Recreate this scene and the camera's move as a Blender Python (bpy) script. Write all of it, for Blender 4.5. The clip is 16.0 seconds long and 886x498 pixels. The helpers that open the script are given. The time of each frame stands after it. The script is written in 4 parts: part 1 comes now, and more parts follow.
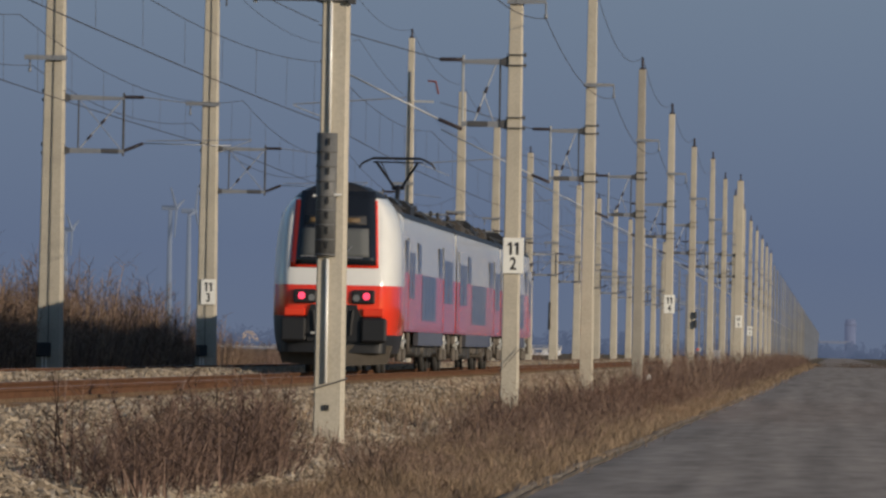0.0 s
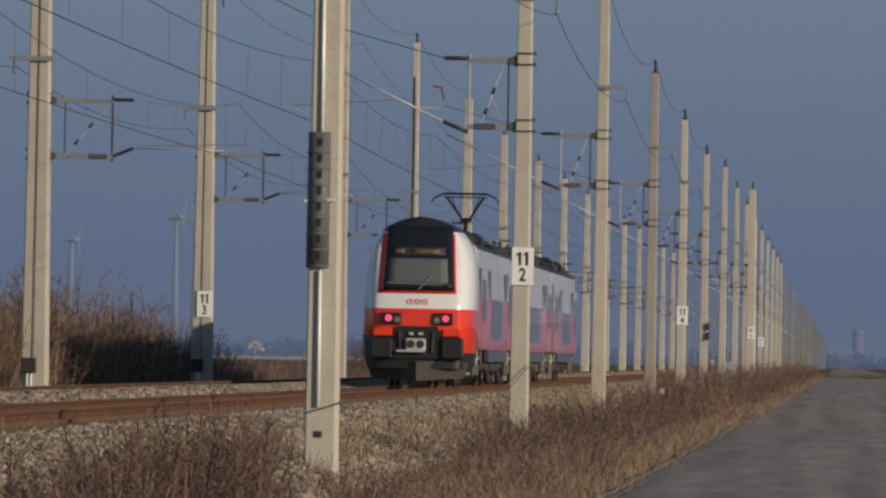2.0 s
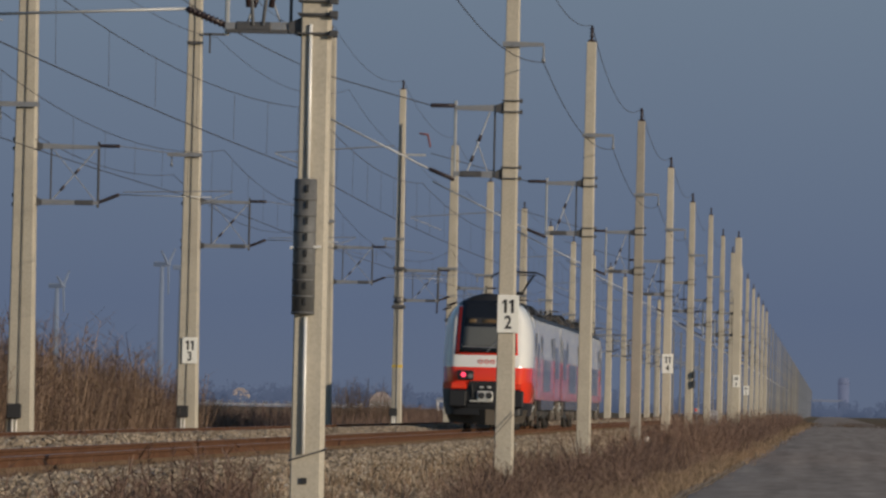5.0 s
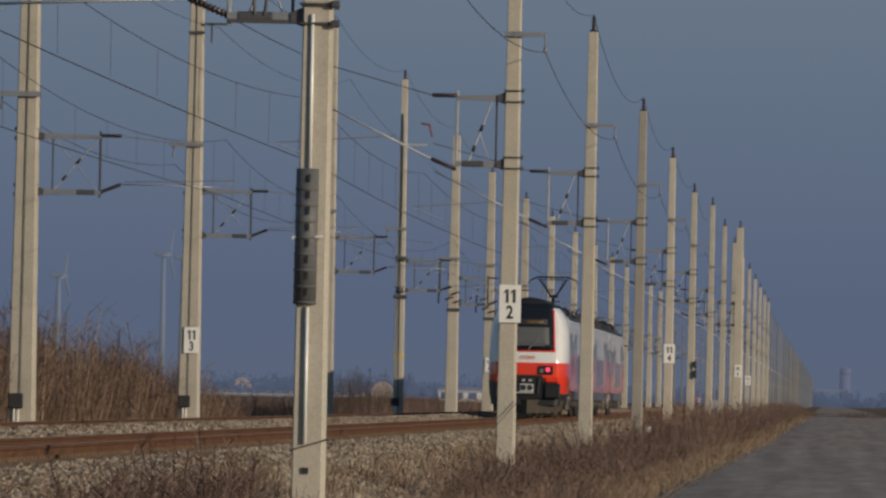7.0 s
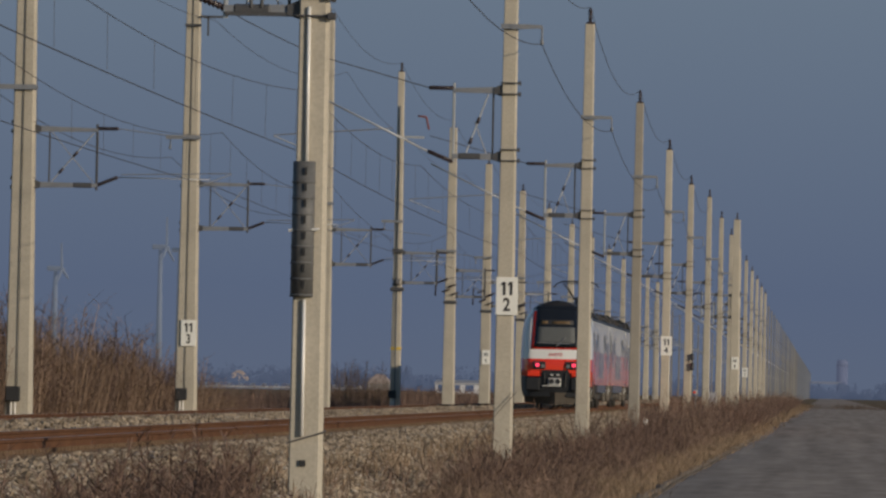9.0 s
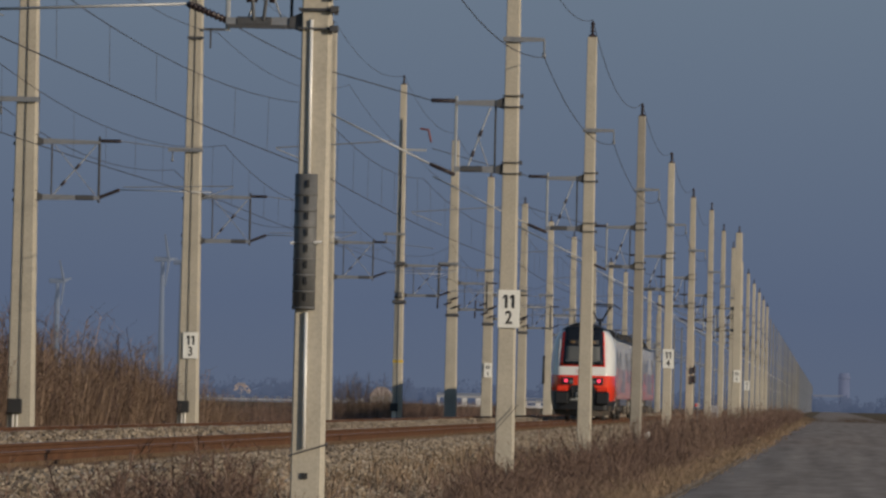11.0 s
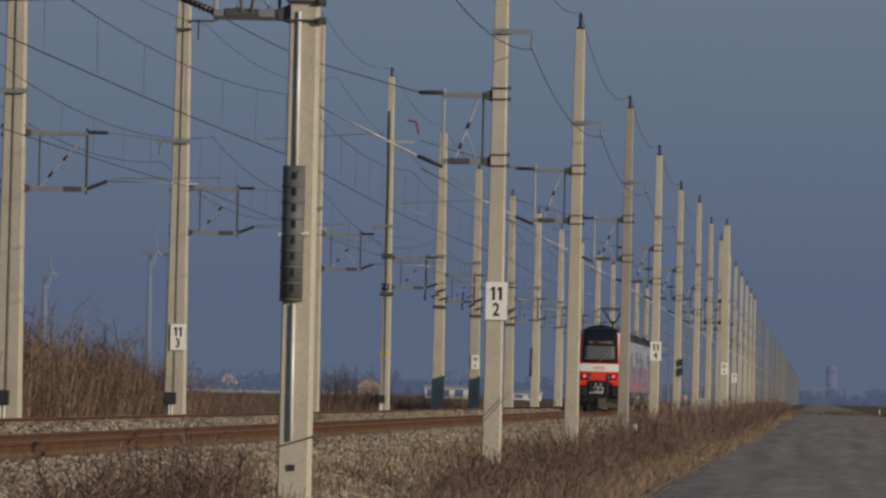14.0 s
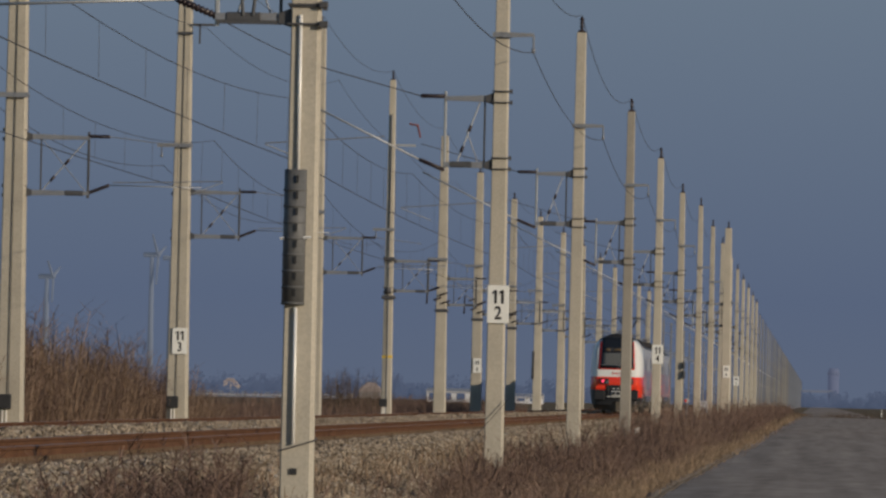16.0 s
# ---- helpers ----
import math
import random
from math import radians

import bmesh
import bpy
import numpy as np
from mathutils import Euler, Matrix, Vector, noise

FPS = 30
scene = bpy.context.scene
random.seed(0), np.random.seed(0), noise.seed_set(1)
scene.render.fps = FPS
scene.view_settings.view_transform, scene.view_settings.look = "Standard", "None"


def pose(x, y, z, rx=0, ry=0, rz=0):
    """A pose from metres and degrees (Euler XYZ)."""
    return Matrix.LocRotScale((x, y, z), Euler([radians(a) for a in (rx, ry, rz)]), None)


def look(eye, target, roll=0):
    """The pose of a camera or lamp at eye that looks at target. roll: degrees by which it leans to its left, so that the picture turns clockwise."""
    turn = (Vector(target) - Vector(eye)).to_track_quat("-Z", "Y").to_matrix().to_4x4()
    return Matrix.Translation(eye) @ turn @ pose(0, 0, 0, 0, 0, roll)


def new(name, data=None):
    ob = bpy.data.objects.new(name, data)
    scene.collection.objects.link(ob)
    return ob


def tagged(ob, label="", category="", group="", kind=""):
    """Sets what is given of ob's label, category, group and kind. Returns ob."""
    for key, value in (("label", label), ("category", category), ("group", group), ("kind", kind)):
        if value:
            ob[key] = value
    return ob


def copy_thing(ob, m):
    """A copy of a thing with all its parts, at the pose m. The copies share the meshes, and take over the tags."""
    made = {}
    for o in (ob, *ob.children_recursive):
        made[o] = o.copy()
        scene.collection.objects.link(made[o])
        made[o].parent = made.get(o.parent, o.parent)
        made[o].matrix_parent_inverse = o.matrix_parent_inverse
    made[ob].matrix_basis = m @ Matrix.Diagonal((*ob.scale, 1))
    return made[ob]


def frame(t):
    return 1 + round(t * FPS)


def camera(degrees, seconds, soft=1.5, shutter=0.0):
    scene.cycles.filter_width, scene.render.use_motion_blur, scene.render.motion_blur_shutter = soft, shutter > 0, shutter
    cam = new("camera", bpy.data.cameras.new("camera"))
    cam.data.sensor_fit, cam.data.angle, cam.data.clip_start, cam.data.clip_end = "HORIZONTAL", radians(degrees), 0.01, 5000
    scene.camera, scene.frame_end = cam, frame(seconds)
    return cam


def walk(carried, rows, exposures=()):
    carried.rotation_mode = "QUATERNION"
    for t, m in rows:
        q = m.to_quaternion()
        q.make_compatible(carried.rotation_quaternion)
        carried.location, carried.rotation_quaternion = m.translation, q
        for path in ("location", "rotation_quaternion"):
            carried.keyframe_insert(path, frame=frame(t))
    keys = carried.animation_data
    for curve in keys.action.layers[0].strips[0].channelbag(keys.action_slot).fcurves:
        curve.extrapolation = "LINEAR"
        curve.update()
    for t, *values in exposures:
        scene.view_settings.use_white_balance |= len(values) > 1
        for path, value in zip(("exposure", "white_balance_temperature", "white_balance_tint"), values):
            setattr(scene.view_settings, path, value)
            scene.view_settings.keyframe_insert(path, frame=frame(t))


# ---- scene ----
cam = camera(5.0, 16.0, soft=2.5)
WALK = [
    (0, pose(0.438, -12.24, 0.603, 90.5571, -1.0823, 2.2035)),
    (0.5, pose(0.168, -4.30, 0.682, 90.6853, -1.0679, 2.0857)),
    (1, pose(0, 0.00, 0.73, 90.6803, -1.0304, 2.0804)),
    (1.5, pose(0, 0.00, 0.73, 90.6131, -1.0104, 2.2076)),
    (2, pose(0, 0.00, 0.73, 90.6125, -1.0367, 2.2427)),
    (2.5, pose(0, 0.00, 0.73, 90.5783, -1.0366, 2.2670)),
    (3, pose(0, 0.00, 0.73, 90.5428, -1.0200, 2.2555)),
    (3.5, pose(0, 0.00, 0.73, 90.5497, -1.1000, 2.2528)),
    (4, pose(0, 0.00, 0.73, 90.8840, -1.2339, 2.1484)),
    (6.5, pose(0, 0.00, 0.73, 90.8482, -1.2367, 2.1821)),
    (7, pose(0, 0.00, 0.73, 90.8237, -1.2576, 2.1688)),
    (7.5, pose(0, 0.00, 0.73, 90.7946, -1.2708, 2.1583)),
    (8, pose(0, 0.00, 0.73, 90.7814, -1.2229, 2.1446)),
    (8.5, pose(0, 0.00, 0.73, 90.7845, -1.2376, 2.1492)),
    (9, pose(0, 0.00, 0.73, 90.7815, -1.1859, 2.1520)),
    (11.5, pose(0, 0.00, 0.73, 90.8623, -1.2940, 2.1739)),
    (12, pose(0, 0.00, 0.73, 90.8605, -1.3871, 2.1882)),
    (12.5, pose(0, 0.00, 0.73, 90.8454, -1.4184, 2.1946)),
    (13, pose(0, 0.00, 0.73, 90.8540, -1.3958, 2.1867)),
    (13.5, pose(0, 0.00, 0.73, 90.8507, -1.3649, 2.1277)),
    (14, pose(0, 0.00, 0.73, 90.8097, -1.3304, 2.0914)),
    (14.5, pose(0, 0.00, 0.73, 90.7461, -1.3022, 2.0920)),
    (15, pose(0, 0.00, 0.73, 90.7231, -1.2402, 2.1101)),
    (15.5, pose(0, 0.00, 0.73, 90.7494, -1.2149, 2.1043)),
    (16, pose(0, 0.00, 0.73, 90.8290, -1.2367, 2.1026)),
]
walk(cam, WALK, [(0, 0.29), (0.6, 0.27), (1.0, 0.22), (4.2, 0.21), (6.3, 0.02), (16, 0.03)])

# ---- light ----
SUN_TO = Vector((0.80, -0.60, 0.25)).normalized()
world = bpy.data.worlds.new("sky")
scene.world = world
world.use_nodes = True
wn = world.node_tree.nodes
sky = wn.new("ShaderNodeTexSky")
sky.sky_type = "NISHITA"
sky.sun_disc = False
sky.sun_elevation = math.asin(SUN_TO.z)
sky.sun_rotation = math.atan2(SUN_TO.x, SUN_TO.y)
sky.air_density, sky.dust_density, sky.ozone_density = 1.0, 0.3, 3.0
wn["Background"].inputs[1].default_value = 0.07
world.node_tree.links.new(sky.outputs[0], wn["Background"].inputs[0])
sun_data = bpy.data.lights.new("sun", "SUN")
sun_data.energy, sun_data.angle, sun_data.color = 2.72, radians(0.6), (1.0, 0.85, 0.66)
sun = new("sun", sun_data)
sun.matrix_world = look(SUN_TO * 50, (0, 0, 0))
scene.view_settings.exposure = 0.0


# ---- materials ----
def mat(name, color, rough=0.8, metal=0.0, vary=0.25, fine=40.0, coarse=2.0, bump=0.3, island=0.0, obj=0.0, tint=None, coords="Object", glow=0.0):
    """A surface with grain at two scales, relief and, where asked, a shade of its own for each piece."""
    m = bpy.data.materials.new(name)
    m.use_nodes = True
    n, l = m.node_tree.nodes, m.node_tree.links
    b = n["Principled BSDF"]
    tc = n.new("ShaderNodeTexCoord")
    n1, n2 = n.new("ShaderNodeTexNoise"), n.new("ShaderNodeTexNoise")
    n1.inputs["Scale"].default_value, n2.inputs["Scale"].default_value = fine, coarse
    n1.inputs["Detail"].default_value, n2.inputs["Detail"].default_value = 6, 4
    l.new(tc.outputs[coords], n1.inputs["Vector"])
    l.new(tc.outputs[coords], n2.inputs["Vector"])
    add = n.new("ShaderNodeMath")
    add.operation = "ADD"
    l.new(n1.outputs["Fac"], add.inputs[0])
    l.new(n2.outputs["Fac"], add.inputs[1])
    last = add.outputs[0]
    if island or obj:
        g = n.new("ShaderNodeNewGeometry" if island else "ShaderNodeObjectInfo")
        mul = n.new("ShaderNodeMath")
        mul.operation = "MULTIPLY_ADD"
        k = island or obj
        mul.inputs[1].default_value, mul.inputs[2].default_value = 2 * k, -k
        l.new(g.outputs["Random Per Island" if island else "Random"], mul.inputs[0])
        a2 = n.new("ShaderNodeMath")
        a2.operation = "ADD"
        l.new(last, a2.inputs[0])
        l.new(mul.outputs[0], a2.inputs[1])
        last = a2.outputs[0]
    ramp = n.new("ShaderNodeMapRange")
    ramp.inputs["From Min"].default_value, ramp.inputs["From Max"].default_value = 0.55, 1.45
    l.new(last, ramp.inputs["Value"])
    mix = n.new("ShaderNodeMix")
    mix.data_type = "RGBA"
    c = Vector(color)
    t = Vector(tint) if tint else c
    lo, hi = c * (1 - vary), t * (1 + vary)
    mix.inputs["A"].default_value = (*lo, 1)
    mix.inputs["B"].default_value = (*[min(v, 1) for v in hi], 1)
    l.new(ramp.outputs["Result"], mix.inputs["Factor"])
    l.new(mix.outputs["Result"], b.inputs["Base Color"])
    b.inputs["Roughness"].default_value, b.inputs["Metallic"].default_value = rough, metal
    b.inputs["Specular IOR Level"].default_value = 0.12 if rough >= 0.85 else 0.5
    if bump:
        bp = n.new("ShaderNodeBump")
        bp.inputs["Strength"].default_value, bp.inputs["Distance"].default_value = bump, 0.01
        l.new(n1.outputs["Fac"], bp.inputs["Height"])
        l.new(bp.outputs["Normal"], b.inputs["Normal"])
    if glow:
        b.inputs["Emission Color"].default_value, b.inputs["Emission Strength"].default_value = (*color, 1), glow
    return m


CONCRETE = mat("concrete", (0.44, 0.40, 0.33), 0.9, vary=0.2, fine=22, coarse=1.2, obj=0.15)
# Next three: mast concrete with the haze of distance mixed into the colour.
HAZE_GREY = mat("old_grey_concrete", (0.165, 0.172, 0.188), 0.92, vary=0.2, fine=22, coarse=1.2, obj=0.2)
HAZE_BLUE = mat("blue_grey_steel_mast", (0.16, 0.175, 0.21), 0.9, vary=0.15, fine=22, coarse=1.2, obj=0.15)
HAZE_WARM = mat("hazy_warm_concrete", (0.225, 0.215, 0.20), 0.92, vary=0.2, fine=22, coarse=1.2, obj=0.35)
CONCRETE_OLD = mat("concrete_weathered", (0.30, 0.275, 0.235), 0.92, vary=0.2, fine=22, coarse=1.2)
STEEL = mat("galvanised_steel", (0.24, 0.25, 0.27), 0.6, 0.4, vary=0.15, fine=30, coarse=4, bump=0.05)
STEEL_DARK = mat("dark_steel", (0.09, 0.09, 0.095), 0.6, 0.4, vary=0.2, fine=30, coarse=4, bump=0.1)
ALU = mat("aluminium_tube", (0.43, 0.44, 0.45), 0.5, 0.4, vary=0.08, fine=30, coarse=4, bump=0.02)
INSULATOR = mat("brown_insulator", (0.038, 0.025, 0.026), 0.35, vary=0.2, fine=30, coarse=4, bump=0.0)
WIRE = mat("weathered_copper_wire", (0.075, 0.07, 0.068), 0.6, 0.5, vary=0.2, fine=3, coarse=0.5, bump=0.0)
PLASTIC_BLACK = mat("grey_plastic_duct", (0.06, 0.06, 0.062), 0.5, vary=0.2, fine=30, coarse=5, bump=0.1)
CONDUIT = mat("bright_zinc_conduit", (0.82, 0.80, 0.76), 0.4, 0.1, vary=0.06, fine=30, coarse=4, bump=0.0)
HORN = mat("reddish_insulator", (0.22, 0.06, 0.05), 0.4, vary=0.2, bump=0.0)
DUCT = mat("weathered_grey_duct", (0.115, 0.115, 0.115), 0.6, vary=0.3, fine=20, coarse=3, bump=0.1)
ENAMEL = mat("white_enamel", (0.80, 0.79, 0.74), 0.45, vary=0.06, fine=30, coarse=3, bump=0.0)
INK = mat("black_lettering", (0.025, 0.025, 0.027), 0.6, vary=0.1, fine=30, coarse=3, bump=0.0)
YELLOW = mat("yellow_paint", (0.65, 0.45, 0.05), 0.6, vary=0.15, fine=30, coarse=3, bump=0.0)
RUST = mat("rusty_rail", (0.098, 0.046, 0.025), 0.85, 0.1, vary=0.3, fine=18, coarse=1.0, tint=(0.138, 0.068, 0.036), bump=0.3)
RAIL_TOP = mat("polished_rail_head", (0.40, 0.38, 0.36), 0.35, 0.9, vary=0.1, fine=20, coarse=1, bump=0.0)
SLEEPER = mat("dusty_concrete_sleeper", (0.17, 0.115, 0.075), 0.9, vary=0.25, fine=14, coarse=1.5, obj=0.25)
BALLAST = mat("ballast_bed", (0.215, 0.165, 0.116), 0.95, vary=0.6, fine=14, coarse=0.6, bump=0.25)
STONE = mat("ballast_stone", (0.218, 0.163, 0.113), 0.9, vary=0.5, fine=25, coarse=0.5, bump=0.3, island=0.42, tint=(0.287, 0.233, 0.172))
# Pale stone, lightened so that scattered pieces read as sun glints.
PALE_STONE = mat("pale_broken_stone", (0.36, 0.31, 0.25), 0.75, vary=0.35, fine=25, coarse=0.5, bump=0.3, island=0.3)
EARTH = mat("winter_ground", (0.13, 0.095, 0.058), 0.95, vary=0.4, fine=6, coarse=0.12, bump=0.8, tint=(0.17, 0.13, 0.075))
GRIT = mat("pale_road_grit", (0.205, 0.172, 0.135), 0.95, vary=0.45, fine=4, coarse=0.3, bump=0.8)
SEAM = mat("dark_damp_soil", (0.12, 0.098, 0.076), 0.9, vary=0.4, fine=6, coarse=0.5, bump=0.5)
ASPHALT = mat("worn_asphalt", (0.330, 0.273, 0.222), 0.9, vary=0.46, fine=3.0, coarse=1.0, bump=0.12)


def drawn_out(material, scale, stretch):
    """Draws the noise of that scale out along the way of traffic."""
    n, l = material.node_tree.nodes, material.node_tree.links
    node = next(q for q in n if q.type == "TEX_NOISE" and abs(q.inputs["Scale"].default_value - scale) < 0.01)
    wheel = n.new("ShaderNodeMapping")
    wheel.inputs["Scale"].default_value = stretch
    l.new(node.inputs["Vector"].links[0].from_socket, wheel.inputs["Vector"])
    l.new(wheel.outputs["Vector"], node.inputs["Vector"])


drawn_out(ASPHALT, 3.0, (0.8, 0.10, 1.0))
drawn_out(ASPHALT, 1.0, (1.5, 0.02, 1.0))
STRAW = mat("dry_straw_grass", (0.152, 0.111, 0.083), 0.85, vary=0.55, fine=5, coarse=0.8, bump=0.0, island=0.45, tint=(0.228, 0.162, 0.108))
WEED = mat("dead_brown_weeds", (0.160, 0.112, 0.089), 0.9, vary=0.55, fine=5, coarse=0.9, bump=0.0, island=0.45, tint=(0.234, 0.160, 0.122))
PALE_STRAW = mat("bleached_straw_grass", (0.218, 0.156, 0.106), 0.85, vary=0.45, fine=5, coarse=0.9, bump=0.0, island=0.4, tint=(0.299, 0.216, 0.144))
BUSH = mat("dark_reddish_brush", (0.129, 0.082, 0.067), 0.9, vary=0.5, fine=5, coarse=0.8, bump=0.0, island=0.4, tint=(0.178, 0.120, 0.095))
REED = mat("dry_reeds", (0.150, 0.091, 0.061), 0.85, vary=0.5, fine=4, coarse=0.15, bump=0.0, island=0.45, tint=(0.212, 0.148, 0.105))
TWIG = mat("bare_twigs", (0.10, 0.07, 0.05), 0.9, vary=0.4, fine=4, coarse=0.3, bump=0.0, island=0.3)
T_WHITE = mat("train_white_paint", (0.74, 0.73, 0.70), 0.07, vary=0.05, fine=3, coarse=0.6, bump=0.0)
T_RED = mat("train_red_paint", (0.72, 0.042, 0.018), 0.07, vary=0.08, fine=3, coarse=0.6, bump=0.0)
T_BLACK = mat("train_black_roof", (0.013, 0.013, 0.015), 0.5, vary=0.2, fine=8, coarse=1, bump=0.05)
T_GREY = mat("train_grey_underframe", (0.038, 0.036, 0.034), 0.75, vary=0.3, fine=8, coarse=1, bump=0.2)
T_FRAME = mat("dusty_bogie_steel", (0.105, 0.09, 0.075), 0.8, vary=0.4, fine=9, coarse=1.5, bump=0.2)
# Skirt grey with the sky's reflection tinted into it.
T_SKIRT = mat("blue_grey_skirt_paint", (0.07, 0.07, 0.08), 0.2, vary=0.2, fine=3, coarse=0.6, bump=0.0)
T_ROOFGEAR = mat("dusty_roof_gear", (0.06, 0.052, 0.046), 0.8, vary=0.4, fine=6, coarse=1, bump=0.1)
T_PLOUGH = mat("brown_dusty_plough", (0.068, 0.056, 0.043), 0.8, vary=0.25, fine=8, coarse=1, bump=0.1)
GLASS_DARK = mat("tinted_glass", (0.012, 0.014, 0.018), 0.08, vary=0.1, fine=3, coarse=1, bump=0.0)
BLIND = mat("grey_sun_blind", (0.095, 0.10, 0.10), 0.7, vary=0.08, fine=6, coarse=1, bump=0.0)
TAIL = mat("red_tail_lamp", (1.0, 0.06, 0.13), 0.3, vary=0.0, bump=0.0, glow=1.0)
LENS = mat("headlamp_lens", (0.16, 0.165, 0.175), 0.15, vary=0.05, bump=0.0)
AMBER = mat("amber_display", (0.13, 0.082, 0.035), 0.5, vary=0.5, fine=30, bump=0.0, glow=0.06)
COUPLER = mat("coupler_steel", (0.55, 0.54, 0.50), 0.5, 0.4, vary=0.15, fine=20, coarse=3, bump=0.1)
# Distance haze is put into the next four colours, with a glow for airlight.
FAR_HAZE_DARK = mat("distant_hazy_wood", (0.040, 0.053, 0.088), 1.0, vary=0.2, fine=0.4, coarse=0.05, bump=0.0, glow=1.1)
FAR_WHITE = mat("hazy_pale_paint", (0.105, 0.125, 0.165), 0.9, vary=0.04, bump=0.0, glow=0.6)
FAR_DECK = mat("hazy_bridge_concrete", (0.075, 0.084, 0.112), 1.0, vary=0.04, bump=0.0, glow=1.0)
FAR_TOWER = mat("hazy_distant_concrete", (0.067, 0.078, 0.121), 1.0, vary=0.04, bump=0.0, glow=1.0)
HOUSE_WALL = mat("pale_render_wall", (0.33, 0.32, 0.33), 0.9, vary=0.1, fine=2, coarse=0.3, bump=0.0)
HALL_WALL = mat("white_hall_cladding", (0.62, 0.62, 0.64), 0.8, vary=0.06, fine=2, coarse=0.3, bump=0.0)
HALL_ROOF = mat("pale_sheet_roof", (0.36, 0.36, 0.38), 0.7, vary=0.08, fine=2, coarse=0.3, bump=0.0)
ROOF_TILE = mat("tiled_roof", (0.40, 0.33, 0.30), 0.9, vary=0.15, fine=2, coarse=0.4, bump=0.0)


# ---- mesh helpers ----
def part(name, bm, material, parent=None, label=""):
    """Links a bmesh as one mesh object, under a thing or a part where one is given."""
    me = bpy.data.meshes.new(name)
    bm.to_mesh(me)
    bm.free()
    for m in material if isinstance(material, (list, tuple)) else [material]:
        me.materials.append(m)
    ob = new(name, me)
    ob.parent = parent
    return tagged(ob, label)


def box(bm, x0, y0, z0, x1, y1, z1, slot=0, bevel=0.0):
    vs = [bm.verts.new(p) for p in ((x0, y0, z0), (x1, y0, z0), (x1, y1, z0), (x0, y1, z0), (x0, y0, z1), (x1, y0, z1), (x1, y1, z1), (x0, y1, z1))]
    fs = [bm.faces.new([vs[i] for i in q]) for q in ((3, 2, 1, 0), (4, 5, 6, 7), (0, 1, 5, 4), (1, 2, 6, 5), (2, 3, 7, 6), (3, 0, 4, 7))]
    for f in fs:
        f.material_index = slot
    if bevel:
        es = list({e for f in fs for e in f.edges})
        bmesh.ops.bevel(bm, geom=es, offset=bevel, segments=1, affect="EDGES")
    return bm


def tube(bm, a, b, r, n=8, r2=None, slot=0):
    a, b = Vector(a), Vector(b)
    m = (b - a).to_track_quat("Z", "Y").to_matrix()
    r2 = r if r2 is None else r2
    rings = [[bm.verts.new(p + m @ Vector((math.cos(i * 2 * math.pi / n) * q, math.sin(i * 2 * math.pi / n) * q, 0))) for i in range(n)] for p, q in ((a, r), (b, r2))]
    for i in range(n):
        f = bm.faces.new((rings[0][i], rings[0][(i + 1) % n], rings[1][(i + 1) % n], rings[1][i]))
        f.smooth, f.material_index = n > 6, slot
    bm.faces.new(rings[0][::-1]).material_index = slot
    bm.faces.new(rings[1]).material_index = slot
    return bm


def prism(bm, outline, axis, lo, hi, slot=0):
    """Extrudes an outline of (u, v) along an axis from lo to hi."""
    def at(u, v, w):
        return {"x": (w, u, v), "y": (u, w, v), "z": (u, v, w)}[axis]
    a, b = ([bm.verts.new(at(u, v, w)) for u, v in outline] for w in (lo, hi))
    k = len(outline)
    fs = [bm.faces.new((a[i], a[(i + 1) % k], b[(i + 1) % k], b[i])) for i in range(k)] + [bm.faces.new(a[::-1]), bm.faces.new(b)]
    for f in fs:
        f.material_index = slot
    bmesh.ops.recalc_face_normals(bm, faces=fs)
    return bm


def thing(name, m, label, category, group="", kind=""):
    ob = new(name)
    ob.matrix_basis = m
    ob.empty_display_size = 0.3
    return tagged(ob, label, category, group, kind)


def soup(name, verts, faces, material, kind, label, category, parent=None, smooth=False):
    me = bpy.data.meshes.new(name)
    me.from_pydata(verts, [], faces)
    me.materials.append(material)
    ob = new(name, me)
    ob.parent = parent
    return tagged(ob, label, category, "", kind)


# ---- ground, road, track bed ----
def sheet(name, xs_of, ys, material, label, category, rough=0.0, seed=1):
    """A sheet swept along the track: xs_of(y) gives its cross-section as (x, z)."""
    rng = np.random.default_rng(seed)
    verts, faces = [], []
    for y in ys:
        row = xs_of(y)
        k = len(row)
        verts += [(x, y, z + (rng.normal() * rough if 0 < i < k - 1 else 0)) for i, (x, z) in enumerate(row)]
    for j in range(len(ys) - 1):
        for i in range(k - 1):
            a = j * k + i
            faces.append((a, a + 1, a + k + 1, a + k))
    ob = soup(name, verts, faces, material, "structure", label, category)
    for p in ob.data.polygons:
        p.use_smooth = True
    return ob


def steps(a, b, near, grow):
    ys, s = [a], near
    while ys[-1] < b:
        ys.append(min(ys[-1] + s, b))
        if ys[-1] > 300:
            s *= grow
    return ys


def road_edge(y):
    return np.interp(y, [0, 150, 200, 300, 800, 5000], [-2.86, -2.68, -2.66, -2.54, -2.42, -2.0])


